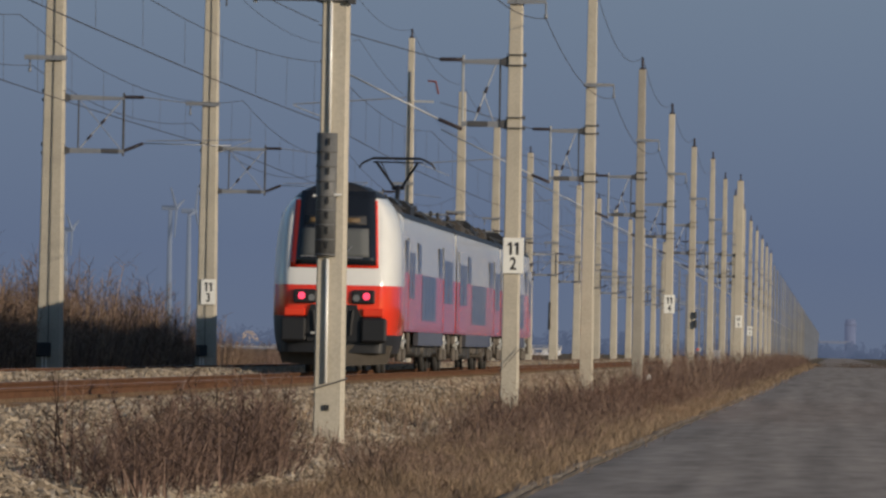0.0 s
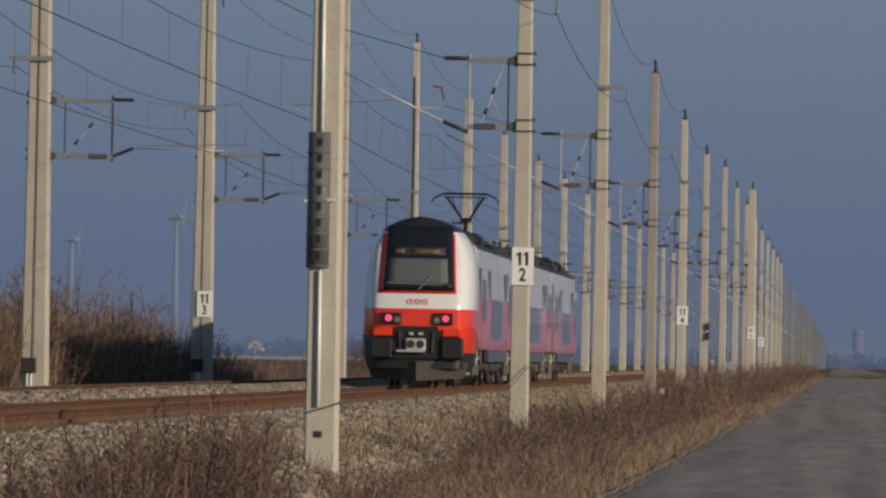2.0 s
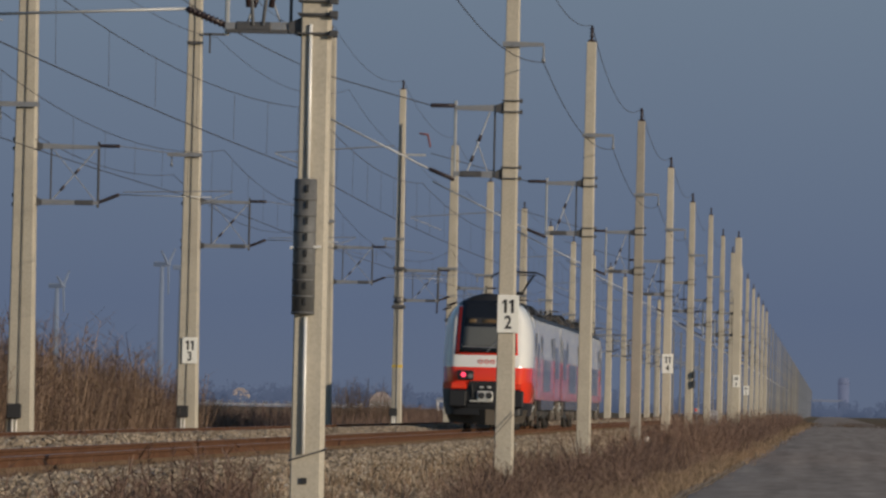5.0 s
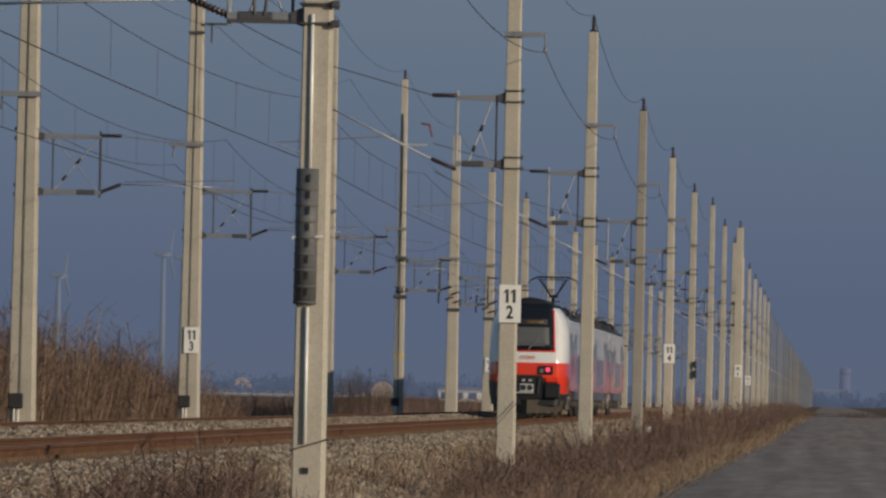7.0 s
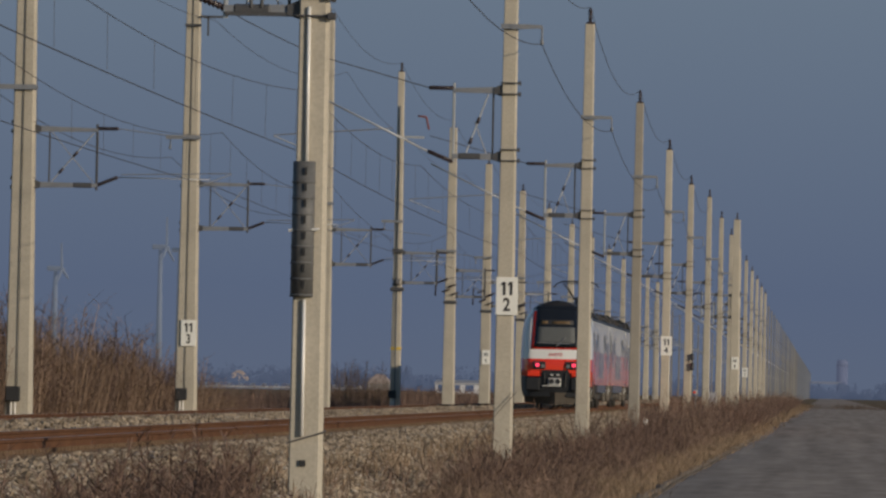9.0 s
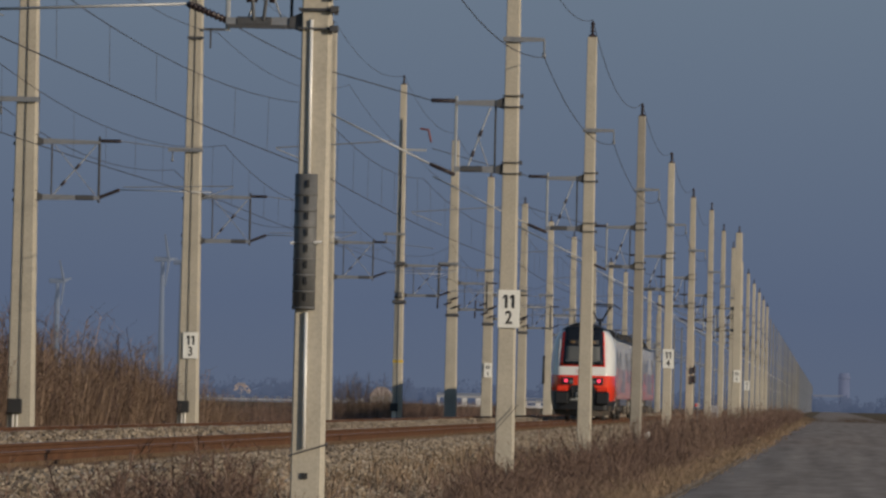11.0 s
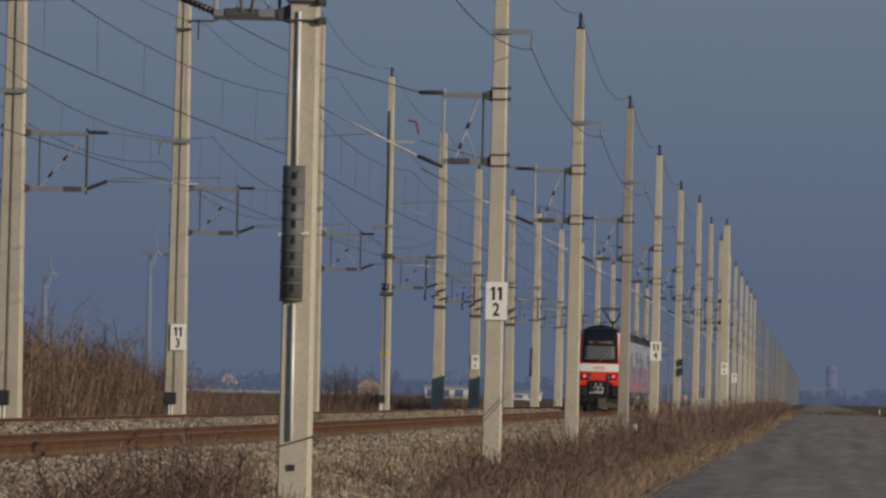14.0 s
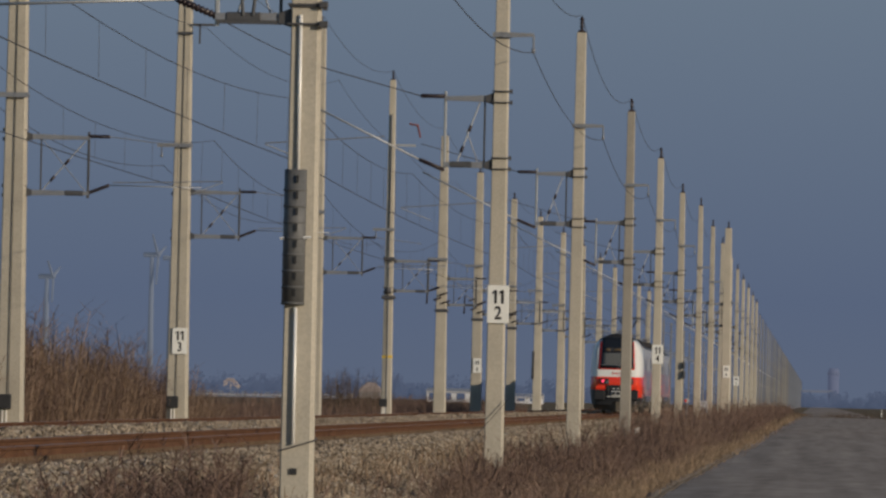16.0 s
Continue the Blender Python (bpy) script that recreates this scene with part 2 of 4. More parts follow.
LONG = steps(-120, 4900, 2.0, 1.04)
sheet("ground", lambda y: [(-4900, -0.9), (-600, -0.8), (-60, -0.62), (-30, -0.55), (-24, -0.5), (-20, -0.42), (-18, -0.4), (-17, -0.5), (-16, -0.95), (-8, -0.95), (-6.2, -0.95), (-5.6, -0.84), (-5.2, -0.82),
                           (-4.4, -0.84), (-3.6, -0.88), (-3.0, -0.93), (0, -0.95), (4, -0.95), (8, -0.95), (60, -0.9), (600, -0.9), (4900, -0.9)], LONG, EARTH, "flat winter ground of bare earth and dead grass", "ground", 0.02)
sheet("road", lambda y: [(road_edge(y) + 0.07 * math.sin(y * 0.11) + 0.05 * math.sin(y * 0.37), -0.90), (road_edge(y) + 0.25, -0.876), (road_edge(y) + 1.6, -0.862), (road_edge(y) + 3.2, -0.85), (road_edge(y) + 6.8, -0.865), (road_edge(y) + 10.2, -0.90)], LONG, ASPHALT, "worn grey asphalt lane with crumbling edge", "road", 0.0012, 2)
def shoulder(y):
    """How far the bank of stones reaches out beyond its usual line."""
    return float(np.interp(y, [94, 126], [1.0, 0.0]))


sheet("ballast_bed", lambda y: [(x + shoulder(y), z) for x, z in ((-5.8, -0.86), (-6.2, -0.76), (-6.6, -0.66), (-7.0, -0.56), (-7.4, -0.46), (-8.0, -0.28), (-8.5, -0.215))] + [(-9.0, -0.20), (-10.5, -0.20), (-11.7, -0.20), (-12.1, -0.10), (-12.6, 0.0), (-13.05, 0.02), (-13.35, -0.05), (-13.7, -0.14), (-14.5, -0.14), (-16, -0.14), (-16.6, -0.17), (-17.5, -0.52)], steps(-60, 4900, 0.7, 1.05), BALLAST, "stone ballast bed under the double track", "track bed", 0.018, 3)


def scatter_stones(name, n, start, length, power, small, large, seed, material=STONE, label="loose grey-brown crushed ballast stones"):
    """Loose stones over the shoulder and between the tracks."""
    rng = np.random.default_rng(seed)
    y = start + (rng.random(n) ** power) * length
    x = np.where(rng.random(n) < 0.72, -5.75 - rng.random(n) * 3.4, -13.5 + rng.random(n) * 1.7)
    prof_x = [-17.5, -16.6, -13.7, -13.35, -13.05, -12.6, -12.1, -11.7, -8.5, -8.0, -7.4, -6.6, -5.9]
    prof_z = [-0.52, -0.17, -0.14, -0.05, 0.02, 0.0, -0.10, -0.20, -0.215, -0.28, -0.46, -0.66, -0.82]
    x = np.where(x > -9.5, x + np.interp(y, [94, 126], [1.0, 0.0]) * np.clip((x + 9.5) / 1.0, 0, 1), x)
    z = np.interp(x - np.interp(y, [94, 126], [1.0, 0.0]) * np.clip((x + 9.5) / 2.0, 0, 1), prof_x, prof_z) + 0.012 + rng.random(n) * 0.02
    s = small + rng.random(n) ** 2 * (large - small)
    base = np.array([(1, 0, 0), (-1, 0, 0), (0, 1, 0), (0, -1, 0), (0, 0, 1), (0, 0, -1)], float)
    v = base[None] * (0.65 + 0.7 * rng.random((n, 6, 1)))
    a = rng.random(n) * math.pi
    b = rng.random(n) * math.pi
    ca, sa, cb, sb = np.cos(a)[:, None], np.sin(a)[:, None], np.cos(b)[:, None], np.sin(b)[:, None]
    vx, vy, vz = v[..., 0] * ca - v[..., 1] * sa, v[..., 0] * sa + v[..., 1] * ca, v[..., 2]
    vx, vz = vx * cb - vz * sb, vx * sb + vz * cb
    v = np.stack([vx, vy, vz * 0.8], -1) * s[:, None, None] + np.stack([x, y, z], -1)[:, None]
    f = np.array([(0, 2, 4), (2, 1, 4), (1, 3, 4), (3, 0, 4), (2, 0, 5), (1, 2, 5), (3, 1, 5), (0, 3, 5)])
    faces = (f[None] + (np.arange(n) * 6)[:, None, None]).reshape(-1, 3)
    soup(name, v.reshape(-1, 3).tolist(), faces.tolist(), material, "stuff", label, "ballast")


scatter_stones("ballast_stones", 80000, 64, 285, 1.4, 0.024, 0.074, 5)
scatter_stones("pale_ballast_stones", 5200, 66, 260, 1.4, 0.03, 0.066, 7, PALE_STONE, "pale stones among the ballast, glints put into their colour")
scatter_stones("ballast_stones_far", 17000, 335, 520, 1.5, 0.04, 0.10, 6)
def lip(y):
    """The broken line along which the verge's gravel meets the asphalt."""
    return road_edge(y) + 0.05 + 0.022 * math.sin(y * 0.09) + 0.014 * math.sin(y * 0.31)


# A narrow strip, darker than the asphalt beside it.
sheet("road_seam", lambda y: [(lip(y) - 0.01, -0.90), (lip(y), -0.861), (lip(y) + 0.03 + 0.015 * math.sin(y * 0.41), -0.858), (lip(y) + 0.05, -0.90)], steps(40, 700, 1.0, 1.03), SEAM, "narrow dark seam beside the asphalt", "road edge", 0.003, 11)
sheet("road_shoulder", lambda y: [(road_edge(y) - 0.26 + 0.05 * math.sin(y * 0.23), -0.93), (road_edge(y) - 0.10 + 0.05 * math.sin(y * 0.31) + 0.03 * math.sin(y * 0.83), -0.858), (lip(y) - 0.03, -0.847), (lip(y), -0.90)], steps(40, 1500, 1.0, 1.03), GRIT, "pale crumbling gravel edge of the lane", "road edge", 0.008, 9)


def sky_backdrop():
    """The hazy blue winter sky low over the plain, a plain glowing sheet behind everything."""
    m = bpy.data.materials.new("hazy_sky")
    m.use_nodes = True
    n, l = m.node_tree.nodes, m.node_tree.links
    n.remove(n["Principled BSDF"])
    em = n.new("ShaderNodeEmission")
    geo, sep, rng = n.new("ShaderNodeNewGeometry"), n.new("ShaderNodeSeparateXYZ"), n.new("ShaderNodeMapRange")
    rng.inputs["From Min"].default_value, rng.inputs["From Max"].default_value = 0.0, 200.0
    ramp = n.new("ShaderNodeValToRGB")
    ramp.color_ramp.elements[0].color = (0.100, 0.127, 0.192, 1)
    ramp.color_ramp.elements[1].color = (0.135, 0.178, 0.239, 1)
    mid = ramp.color_ramp.elements.new(0.25)
    mid.color = (0.095, 0.126, 0.200, 1)
    l.new(geo.outputs["Position"], sep.inputs[0])
    l.new(sep.outputs["Z"], rng.inputs["Value"])
    l.new(rng.outputs["Result"], ramp.inputs["Fac"])
    l.new(ramp.outputs["Color"], em.inputs["Color"])
    l.new(em.outputs[0], n["Material Output"].inputs["Surface"])
    verts, faces = [], []
    for i in range(41):
        a = radians(-40 + 2 * i)
        verts += [(math.sin(a) * 4930, math.cos(a) * 4930, -30), (math.sin(a) * 4930, math.cos(a) * 4930, 700)]
    faces = [(2 * i, 2 * i + 2, 2 * i + 3, 2 * i + 1) for i in range(40)]
    soup("backdrop", verts, faces, m, "structure", "hazy blue winter sky low over the plain", "sky")


sky_backdrop()

RAIL = [(-0.075, -0.172), (0.075, -0.172), (0.075, -0.16), (0.012, -0.145), (0.009, -0.05), (0.036, -0.038), (0.036, -0.006), (0.028, 0), (-0.028, 0), (-0.036, -0.006), (-0.036, -0.038), (-0.009, -0.05), (-0.012, -0.145), (-0.075, -0.16)]


def track(name, x, z, near_from, near_to, label):
    t = thing(name, pose(x, 0, z), label, "railway track", "railway tracks", "structure")
    for sx in (-0.7535, 0.7535):
        bm = bmesh.new()
        ys = [-50] + list(range(0, 1000, 20)) + [1000, 2000, 3000, 4800]
        k = len(RAIL)
        rings = [[bm.verts.new((sx + u, y, v)) for u, v in RAIL] for y in ys]
        for a, b in zip(rings, rings[1:]):
            for i in range(k):
                f = bm.faces.new((a[i], b[i], b[(i + 1) % k], a[(i + 1) % k]))
                f.material_index = 1 if i == 7 else 0
        part("rail", bm, [RUST, RAIL_TOP], t)
    sl = bmesh.new()
    prism(sl, [(-0.14, -0.40), (0.14, -0.40), (0.10, -0.175), (-0.10, -0.175)], "x", -1.3, 1.3)
    for sx in (-0.7535, 0.7535):
        for d in (-0.11, 0.11):
            box(sl, sx + d - 0.035, -0.06, -0.176, sx + d + 0.035, 0.06, -0.125)
    first = part("sleeper", sl, SLEEPER, t)
    first.location.y = near_from
    y = near_from + 0.6
    while y < near_to:
        o = new("sleeper", first.data)
        o.parent = t
        o.location.y = y
        y += 0.6
    verts, faces = [], []
    me = first.data
    base = [v.co.copy() for v in me.vertices]
    polys = [tuple(p.vertices) for p in me.polygons]
    while y < 620:
        k = len(verts)
        verts += [(v.x, v.y + y, v.z) for v in base]
        faces += [tuple(i + k for i in p) for p in polys]
        y += 0.6
    soup("sleepers_beyond", verts, faces, SLEEPER, "stuff", "row of dusty concrete sleepers", "", t)
    return t


track("track_1", -10.5, 0.0, 95.0, 230.0, "rusty rails on concrete sleepers in ballast")
track("track_2", -14.5, 0.05, 140.0, 200.0, "rusty rails of the farther track on sleepers")


# ---- overhead line masts ----
def insulator(bm, a, b, n=9, r=0.055):
    """A ribbed rod insulator from a to b."""
    a, b = Vector(a), Vector(b)
    tube(bm, a, b, 0.036, 8)
    for i in range(n):
        p = a.lerp(b, (i + 0.7) / (n + 0.4))
        d = (b - a).normalized() * 0.018
        tube(bm, p - d, p + d, r, 8, r * 0.6)


def pole_mesh(h, w0, w1, d0, d1, foot=-0.6):
    """A tapered concrete pole with chamfered corners and a shallow groove down its face."""
    bm = bmesh.new()
    rings = []
    for z in (foot, 0.0, h * 0.25, h * 0.5, h * 0.75, h):
        k = max(z, 0) / h
        w, d = (w0 + (w1 - w0) * k) / 2, (d0 + (d1 - d0) * k) / 2
        c, e = 0.24 * w, 0.08 * w
        pts = [(-w + e, -d), (w - c, -d), (w, -d + c), (w, d - c), (w - c, d), (-w + e, d), (-w, d - e), (-w, -d + e)]
        rings.append([bm.verts.new((x, y, z)) for x, y in pts])
    for a, b in zip(rings, rings[1:]):
        for i in range(8):
            bm.faces.new((a[i], a[(i + 1) % 8], b[(i + 1) % 8], b[i]))
    bm.faces.new(rings[-1])
    bmesh.ops.recalc_face_normals(bm, faces=bm.faces)
    return bm


def mast(x, y, z, h, side, label, old=False, full=True, top=True, arm=True, arm_z=7.9, width=0.385, tip=0.26, frame_end=1.10, box_on=False, flat_strut=False, group="overhead line masts"):
    """side: 1 reaches to +x, -1 to -x. Heights are over the rail top; z is the foot."""
    m = thing("overhead_line_mast", pose(x, y, z), label, "railway mast", group)
    s = side
    part("pole", pole_mesh(h - z, width, tip, width * 0.85, tip * 0.9), CONCRETE_OLD if old else CONCRETE, m)

    def r(px, pz, py=0.0):
        return (s * px, py, pz - z)
    w = (width + (tip - width) * 0.6) / 2
    q = frame_end
    for zz in (6.62, 5.30):
        bm = bmesh.new()
        for dz in (-0.06, 0.16):
            box(bm, -w - 0.03, -0.195, zz + dz - z - 0.010, w + 0.03, 0.195, zz + dz - z + 0.010)
            box(bm, -s * (w + 0.045) - 0.025, -0.08, zz + dz - z - 0.04, -s * (w + 0.045) + 0.025, 0.08, zz + dz - z + 0.04)
        part("mast_clamp", bm, STEEL_DARK, m)
    bm = bmesh.new()
    prism(bm, [(s * w, 6.56 - z), (s * (q + 0.02), 6.58 - z), (s * (q + 0.02), 6.66 - z), (s * w, 6.70 - z)], "y", -0.06, 0.06)
    part("upper_bracket_beam", bm, STEEL, m)
    bm = bmesh.new()
    prism(bm, [(s * w, 5.24 - z), (s * (q + 0.02), 5.27 - z), (s * (q + 0.02), 5.36 - z), (s * w, 5.38 - z)], "y", -0.06, 0.06)
    part("lower_bracket_beam", bm, STEEL, m)
    bm = bmesh.new()
    box(bm, min(s * (q - 0.55), s * (q - 0.1)), -0.075, 5.255 - z, max(s * (q - 0.55), s * (q - 0.1)), 0.075, 5.375 - z, 0, 0.02)
    part("beam_sleeve", bm, STEEL_DARK, m, "dark sleeve on the bracket beam")
    for zz in (6.62, 5.31):
        bm = bmesh.new()
        prism(bm, [(s * w, zz - z - 0.11), (s * (w + 0.16), zz - z - 0.06), (s * (w + 0.16), zz - z + 0.06), (s * w, zz - z + 0.13)], "y", -0.085, 0.085)
        part("bracket_shoe", bm, STEEL_DARK, m, "dark bolted shoe of the bracket")
    if full:
        part("bracket_post", tube(bmesh.new(), r(q, 5.20), r(q, 6.76), 0.03 if y < 420 else 0.05, 6), STEEL_DARK if side > 0 else ALU, m)
        part("bracket_post", tube(bmesh.new(), r(0.32 if s < 0 else 0.6, 5.30), r(0.32 if s < 0 else 0.6, 6.60), 0.02, 6), STEEL_DARK, m)
        part("brace", tube(bmesh.new(), r(0.42, 6.55) if s < 0 else r(q - 0.08, 6.55), r(0.86, 5.34) if s < 0 else r(0.65, 5.38), 0.016, 6), ALU, m)
        for u in (0.38, 0.72):
            p0, p1 = (Vector(r(0.42, 6.55)), Vector(r(0.86, 5.34))) if s < 0 else (Vector(r(q - 0.08, 6.55)), Vector(r(0.65, 5.38)))
            part("brace_insulator", tube(bmesh.new(), p0.lerp(p1, u), p0.lerp(p1, u + 0.1), 0.034, 8), INSULATOR, m)
        part("brace", tube(bmesh.new(), r(0.68, 6.0) if s < 0 else r(0.65, 6.55), r(0.45, 5.38) if s < 0 else r(q - 0.08, 5.38), 0.012, 6), STEEL, m)
    ins = bmesh.new()
    insulator(ins, r(q, 6.66), r(q + 0.5, 6.66))
    part("insulator", ins, INSULATOR, m, "dark ribbed insulator")
    ins = bmesh.new()
    zi = 5.40 if s < 0 and not flat_strut else 5.52
    insulator(ins, r(q, zi - 0.20), r(q + 0.5, zi))
    part("insulator", ins, INSULATOR, m, "dark ribbed insulator")
    reach = 4.16 if side < 0 else 4.4
    if s < 0:
        part("top_tube", tube(bmesh.new(), r(q + 0.5, 6.66), r(reach, 7.34), 0.012, 6), STEEL_DARK, m)
        part("strut_tube", tube(bmesh.new(), r(q + 0.5, zi), r(reach - 0.05, 5.40 if flat_strut else 6.6), 0.018 if flat_strut else 0.019, 8), ALU, m)
    else:
        part("top_tube", tube(bmesh.new(), r(q + 0.5, 6.66), r(reach - 0.4, 6.46), 0.013, 6), STEEL, m)
        part("strut_tube", tube(bmesh.new(), r(q + 0.5, 5.52), r(reach, 5.50), 0.012, 8), ALU, m)
    if full:
        part("registration_tube", tube(bmesh.new(), r(2.3, 5.84 if s < 0 else 5.58), r(reach + 0.5, 5.66), 0.014, 6), STEEL, m)
        part("steady_arm", tube(bmesh.new(), r(reach + 0.5, 5.64), r(reach - 0.3, 5.33), 0.012, 6), ALU, m)
    if arm:
        bm = bmesh.new()
        e = -s * 0.62
        if s > 0:
            box(bm, e * 1.2, -0.33, arm_z - z - 0.06, w + 0.03, -0.25, arm_z - z + 0.06)
        else:
            prism(bm, [(0, arm_z - z - 0.06), (e, arm_z - z - 0.035), (e, arm_z - z + 0.035), (0, arm_z - z + 0.05)], "y", -0.2, -0.12)
        box(bm, -w - 0.04, -0.19, arm_z - z - 0.05, w + 0.04, 0.19, arm_z - z + 0.05)
        part("side_arm", bm, STEEL, m)
        ins = bmesh.new()
        tube(ins, (e, -0.15, arm_z - z), (e, -0.15, arm_z - z - 0.30), 0.02, 6)
        insulator(ins, (e, -0.15, arm_z - z - 0.26), (e, -0.15, arm_z - z - 0.36), 2, 0.035)
        part("hanger", ins, STEEL, m)
    if top:
        ins = bmesh.new()
        insulator(ins, (0, 0, h - z), (0, 0, h - z + 0.42), 4, 0.075)
        box(ins, -0.1, -0.1, h - z - 0.02, 0.1, 0.1, h - z + 0.05)
        part("top_insulator", ins, INSULATOR, m)
    if box_on:
        part("earthing_cable", tube(bmesh.new(), (-0.03, -0.30, 0.7), (0.0, -0.20, h - z - 1.5), 0.011, 6), PLASTIC_BLACK, m)
        bm = bmesh.new()
        box(bm, -0.30, -0.44, 0.62, 0.05, -0.27, 0.97, 0, 0.02)
        part("junction_box", bm, INK, m, "black junction box")
        for dx in (-0.14, -0.05):
            part("conduit", tube(bmesh.new(), (dx - 0.02, -0.33, -0.2), (dx - 0.02, -0.33, 0.68), 0.024, 6), CONDUIT, m)
    return m


RIGHT_X, LEFT_X = -6.34, -18.9
RIGHT_Y = [124.1, 200.7, 266.5, 338.7, 403.4, 469.5, 543.4, 607.1]
LEFT_Y = [238.5, 301.1, 383.9, 446.9, 510.2, 564.5, 628.3, 688.2]
LEFT_H = [14.6, 14.6, 14.6, 14.6, 13.8, 13.2, 13.0, 13.0]
NEAR_LABEL = "tapered grey concrete mast with perforated plastic duct beside ballast"
masts_r = [mast(RIGHT_X + (0.015 if i == 0 else 0), y, -0.75, 11.2 if i > 5 else 10.35, -1, NEAR_LABEL if i == 0 else "weathered dark concrete mast beside dead grass" if i == 3 else "pale concrete mast with bracket and feeder insulator", old=i == 3, width=0.41 if i == 0 else 0.385, tip=0.325 if i == 0 else 0.25, flat_strut=i == 0) for i, y in enumerate(RIGHT_Y)]
masts_l = [mast(LEFT_X - (0.05 if i < 2 else 0.09 if i == 2 else 0), y, -0.42, h, 1, "slim grey flanged mast with yellow band and dark collars" if i == 3 else "tall pale concrete mast beyond the tracks", full=True, arm_z=7.6 + 0.4 * (i % 2), width=0.47 if i == 3 else 0.58 if i == 2 else 0.64, tip=0.27 if i == 3 else 0.37, frame_end=1.72, box_on=i in (0, 1, 3)) for i, (y, h) in enumerate(zip(LEFT_Y, LEFT_H))]
double = mast(-5.45, 612.0, -0.8, 11.2, -1, "heavy double-width concrete anchor mast with sign", width=0.62, tip=0.4, arm=False)
far_r, far_l = [], []
# Far poles carry painted haze and are thinned to fit the camera's view.
gp = part("pole", pole_mesh(11.2, 0.25, 0.16, 0.23, 0.15), HAZE_GREY)
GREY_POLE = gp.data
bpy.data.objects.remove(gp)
gp = part("pole", pole_mesh(11.2, 0.25, 0.16, 0.23, 0.15), HAZE_BLUE)
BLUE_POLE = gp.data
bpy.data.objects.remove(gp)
gp = part("pole", pole_mesh(11.2, 0.25, 0.16, 0.23, 0.15), HAZE_WARM)
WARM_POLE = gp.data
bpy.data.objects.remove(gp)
y = 671.0
while y < 4650:
    if y < 1100:
        far_r.append(copy_thing(masts_r[7], pose(RIGHT_X, y, -0.75)))
        far_l.append(copy_thing(masts_l[6], pose(LEFT_X, y + 80, -0.42)))
    else:
        for src, xx, zz, lst in ((masts_r[4], RIGHT_X, -0.75, far_r), (masts_l[6], LEFT_X, -0.42, far_l)):
            far = thing("overhead_line_mast", pose(xx, y, zz), "thinned mast far along the line, haze put into its colour", "railway mast", "overhead line masts")
            for o in src.children:
                if o.name.split(".")[0] in ("pole", "upper_bracket_beam", "strut_tube"):
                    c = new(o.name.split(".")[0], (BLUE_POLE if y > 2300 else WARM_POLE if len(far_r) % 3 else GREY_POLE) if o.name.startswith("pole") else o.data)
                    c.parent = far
            lst.append(far)
    y += 64.5

# details of the nearest mast
near = masts_r[0]
# Dark bar added under the beam to give its underside shade.
bm = bmesh.new()
box(bm, -1.10, -0.075, 5.985, -0.24, 0.075, 6.03)
part("beam_flange", bm, STEEL_DARK, near, "dark bar added for the shaded underside of the bracket beam")
for bx0, bx1 in ((-0.52, -0.66), (-0.86, -0.78)):
    part("brace", tube(bmesh.new(), (bx0, -0.07, 7.3), (bx1, -0.07, 6.08), 0.022, 8), STEEL, near)
    part("brace_insulator", tube(bmesh.new(), (bx0, -0.07, 6.6), (bx0 * 0.7 + bx1 * 0.3, -0.07, 6.3), 0.036, 8), INSULATOR, near)
for zz in (5.98, 6.22, 6.38):
    bm = bmesh.new()
    box(bm, -0.225, -0.215, zz, 0.215, 0.215, zz + 0.022)
    box(bm, 0.16, -0.25, zz - 0.03, 0.27, -0.17, zz + 0.05, 0, 0.01)
    part("clamp_strap", bm, STEEL_DARK, near)
for z0, z1 in ((0.85, 2.52), (4.15, 6.1)):
    part("bright_conduit", tube(bmesh.new(), (-0.045 - 0.003 * z0, -0.215 + 0.006 * z0, z0), (-0.045 - 0.003 * z1, -0.215 + 0.006 * z1, z1), 0.025, 8), CONDUIT, near, "shiny metal conduit")
bm = bmesh.new()
tube(bm, (-0.085, -0.13, 2.55), (-0.08, -0.12, 4.21), 0.145, 16)
part("perforated_duct", bm, DUCT, near, "dark grey perforated plastic duct")
for i in range(8):
    bm = bmesh.new()
    box(bm, -0.08 + i * 0.001, -0.29, 2.66 + i * 0.198, -0.05 + i * 0.001, -0.255, 2.75 + i * 0.198)
    part("duct_slot", bm, INK, near)
for i in range(8):
    bm = bmesh.new()
    tube(bm, (-0.085, -0.13, 2.56 + i * 0.198), (-0.085, -0.13, 2.585 + i * 0.198), 0.15, 16)
    part("duct_rib", bm, DUCT, near)
bm = bmesh.new()
tube(bm, (-0.26, -0.19, 3.36), (0.12, -0.21, 3.38), 0.02, 6)
part("duct_strap", bm, CONDUIT, near)
bm = bmesh.new()
tube(bm, (-0.23, -0.2, 0.76), (0.22, -0.2, 0.90), 0.012, 6)
tube(bm, (0.22, -0.2, 0.90), (0.22, 0.2, 0.92), 0.012, 6)
part("wire_loop", bm, STEEL_DARK, near)
part("stay_wire", tube(bmesh.new(), (-0.66, -0.3, 0.35), (0.26, -0.24, 1.42), 0.008, 6), STEEL_DARK, masts_r[1])
part("stay_wire", tube(bmesh.new(), (-1.5, -0.3, 0.55), (-1.2, -0.25, 0.3), 0.008, 6), STEEL_DARK, masts_r[1])
for m, bx, bz in ((near, -0.075, 0.48), (masts_r[2], -0.02, 0.18)):
    bm = bmesh.new()
    box(bm, bx, -0.2, bz, bx + 0.08, -0.16, bz + 0.075)
    part("bolt_hole", bm, INK, m)
bm = bmesh.new()
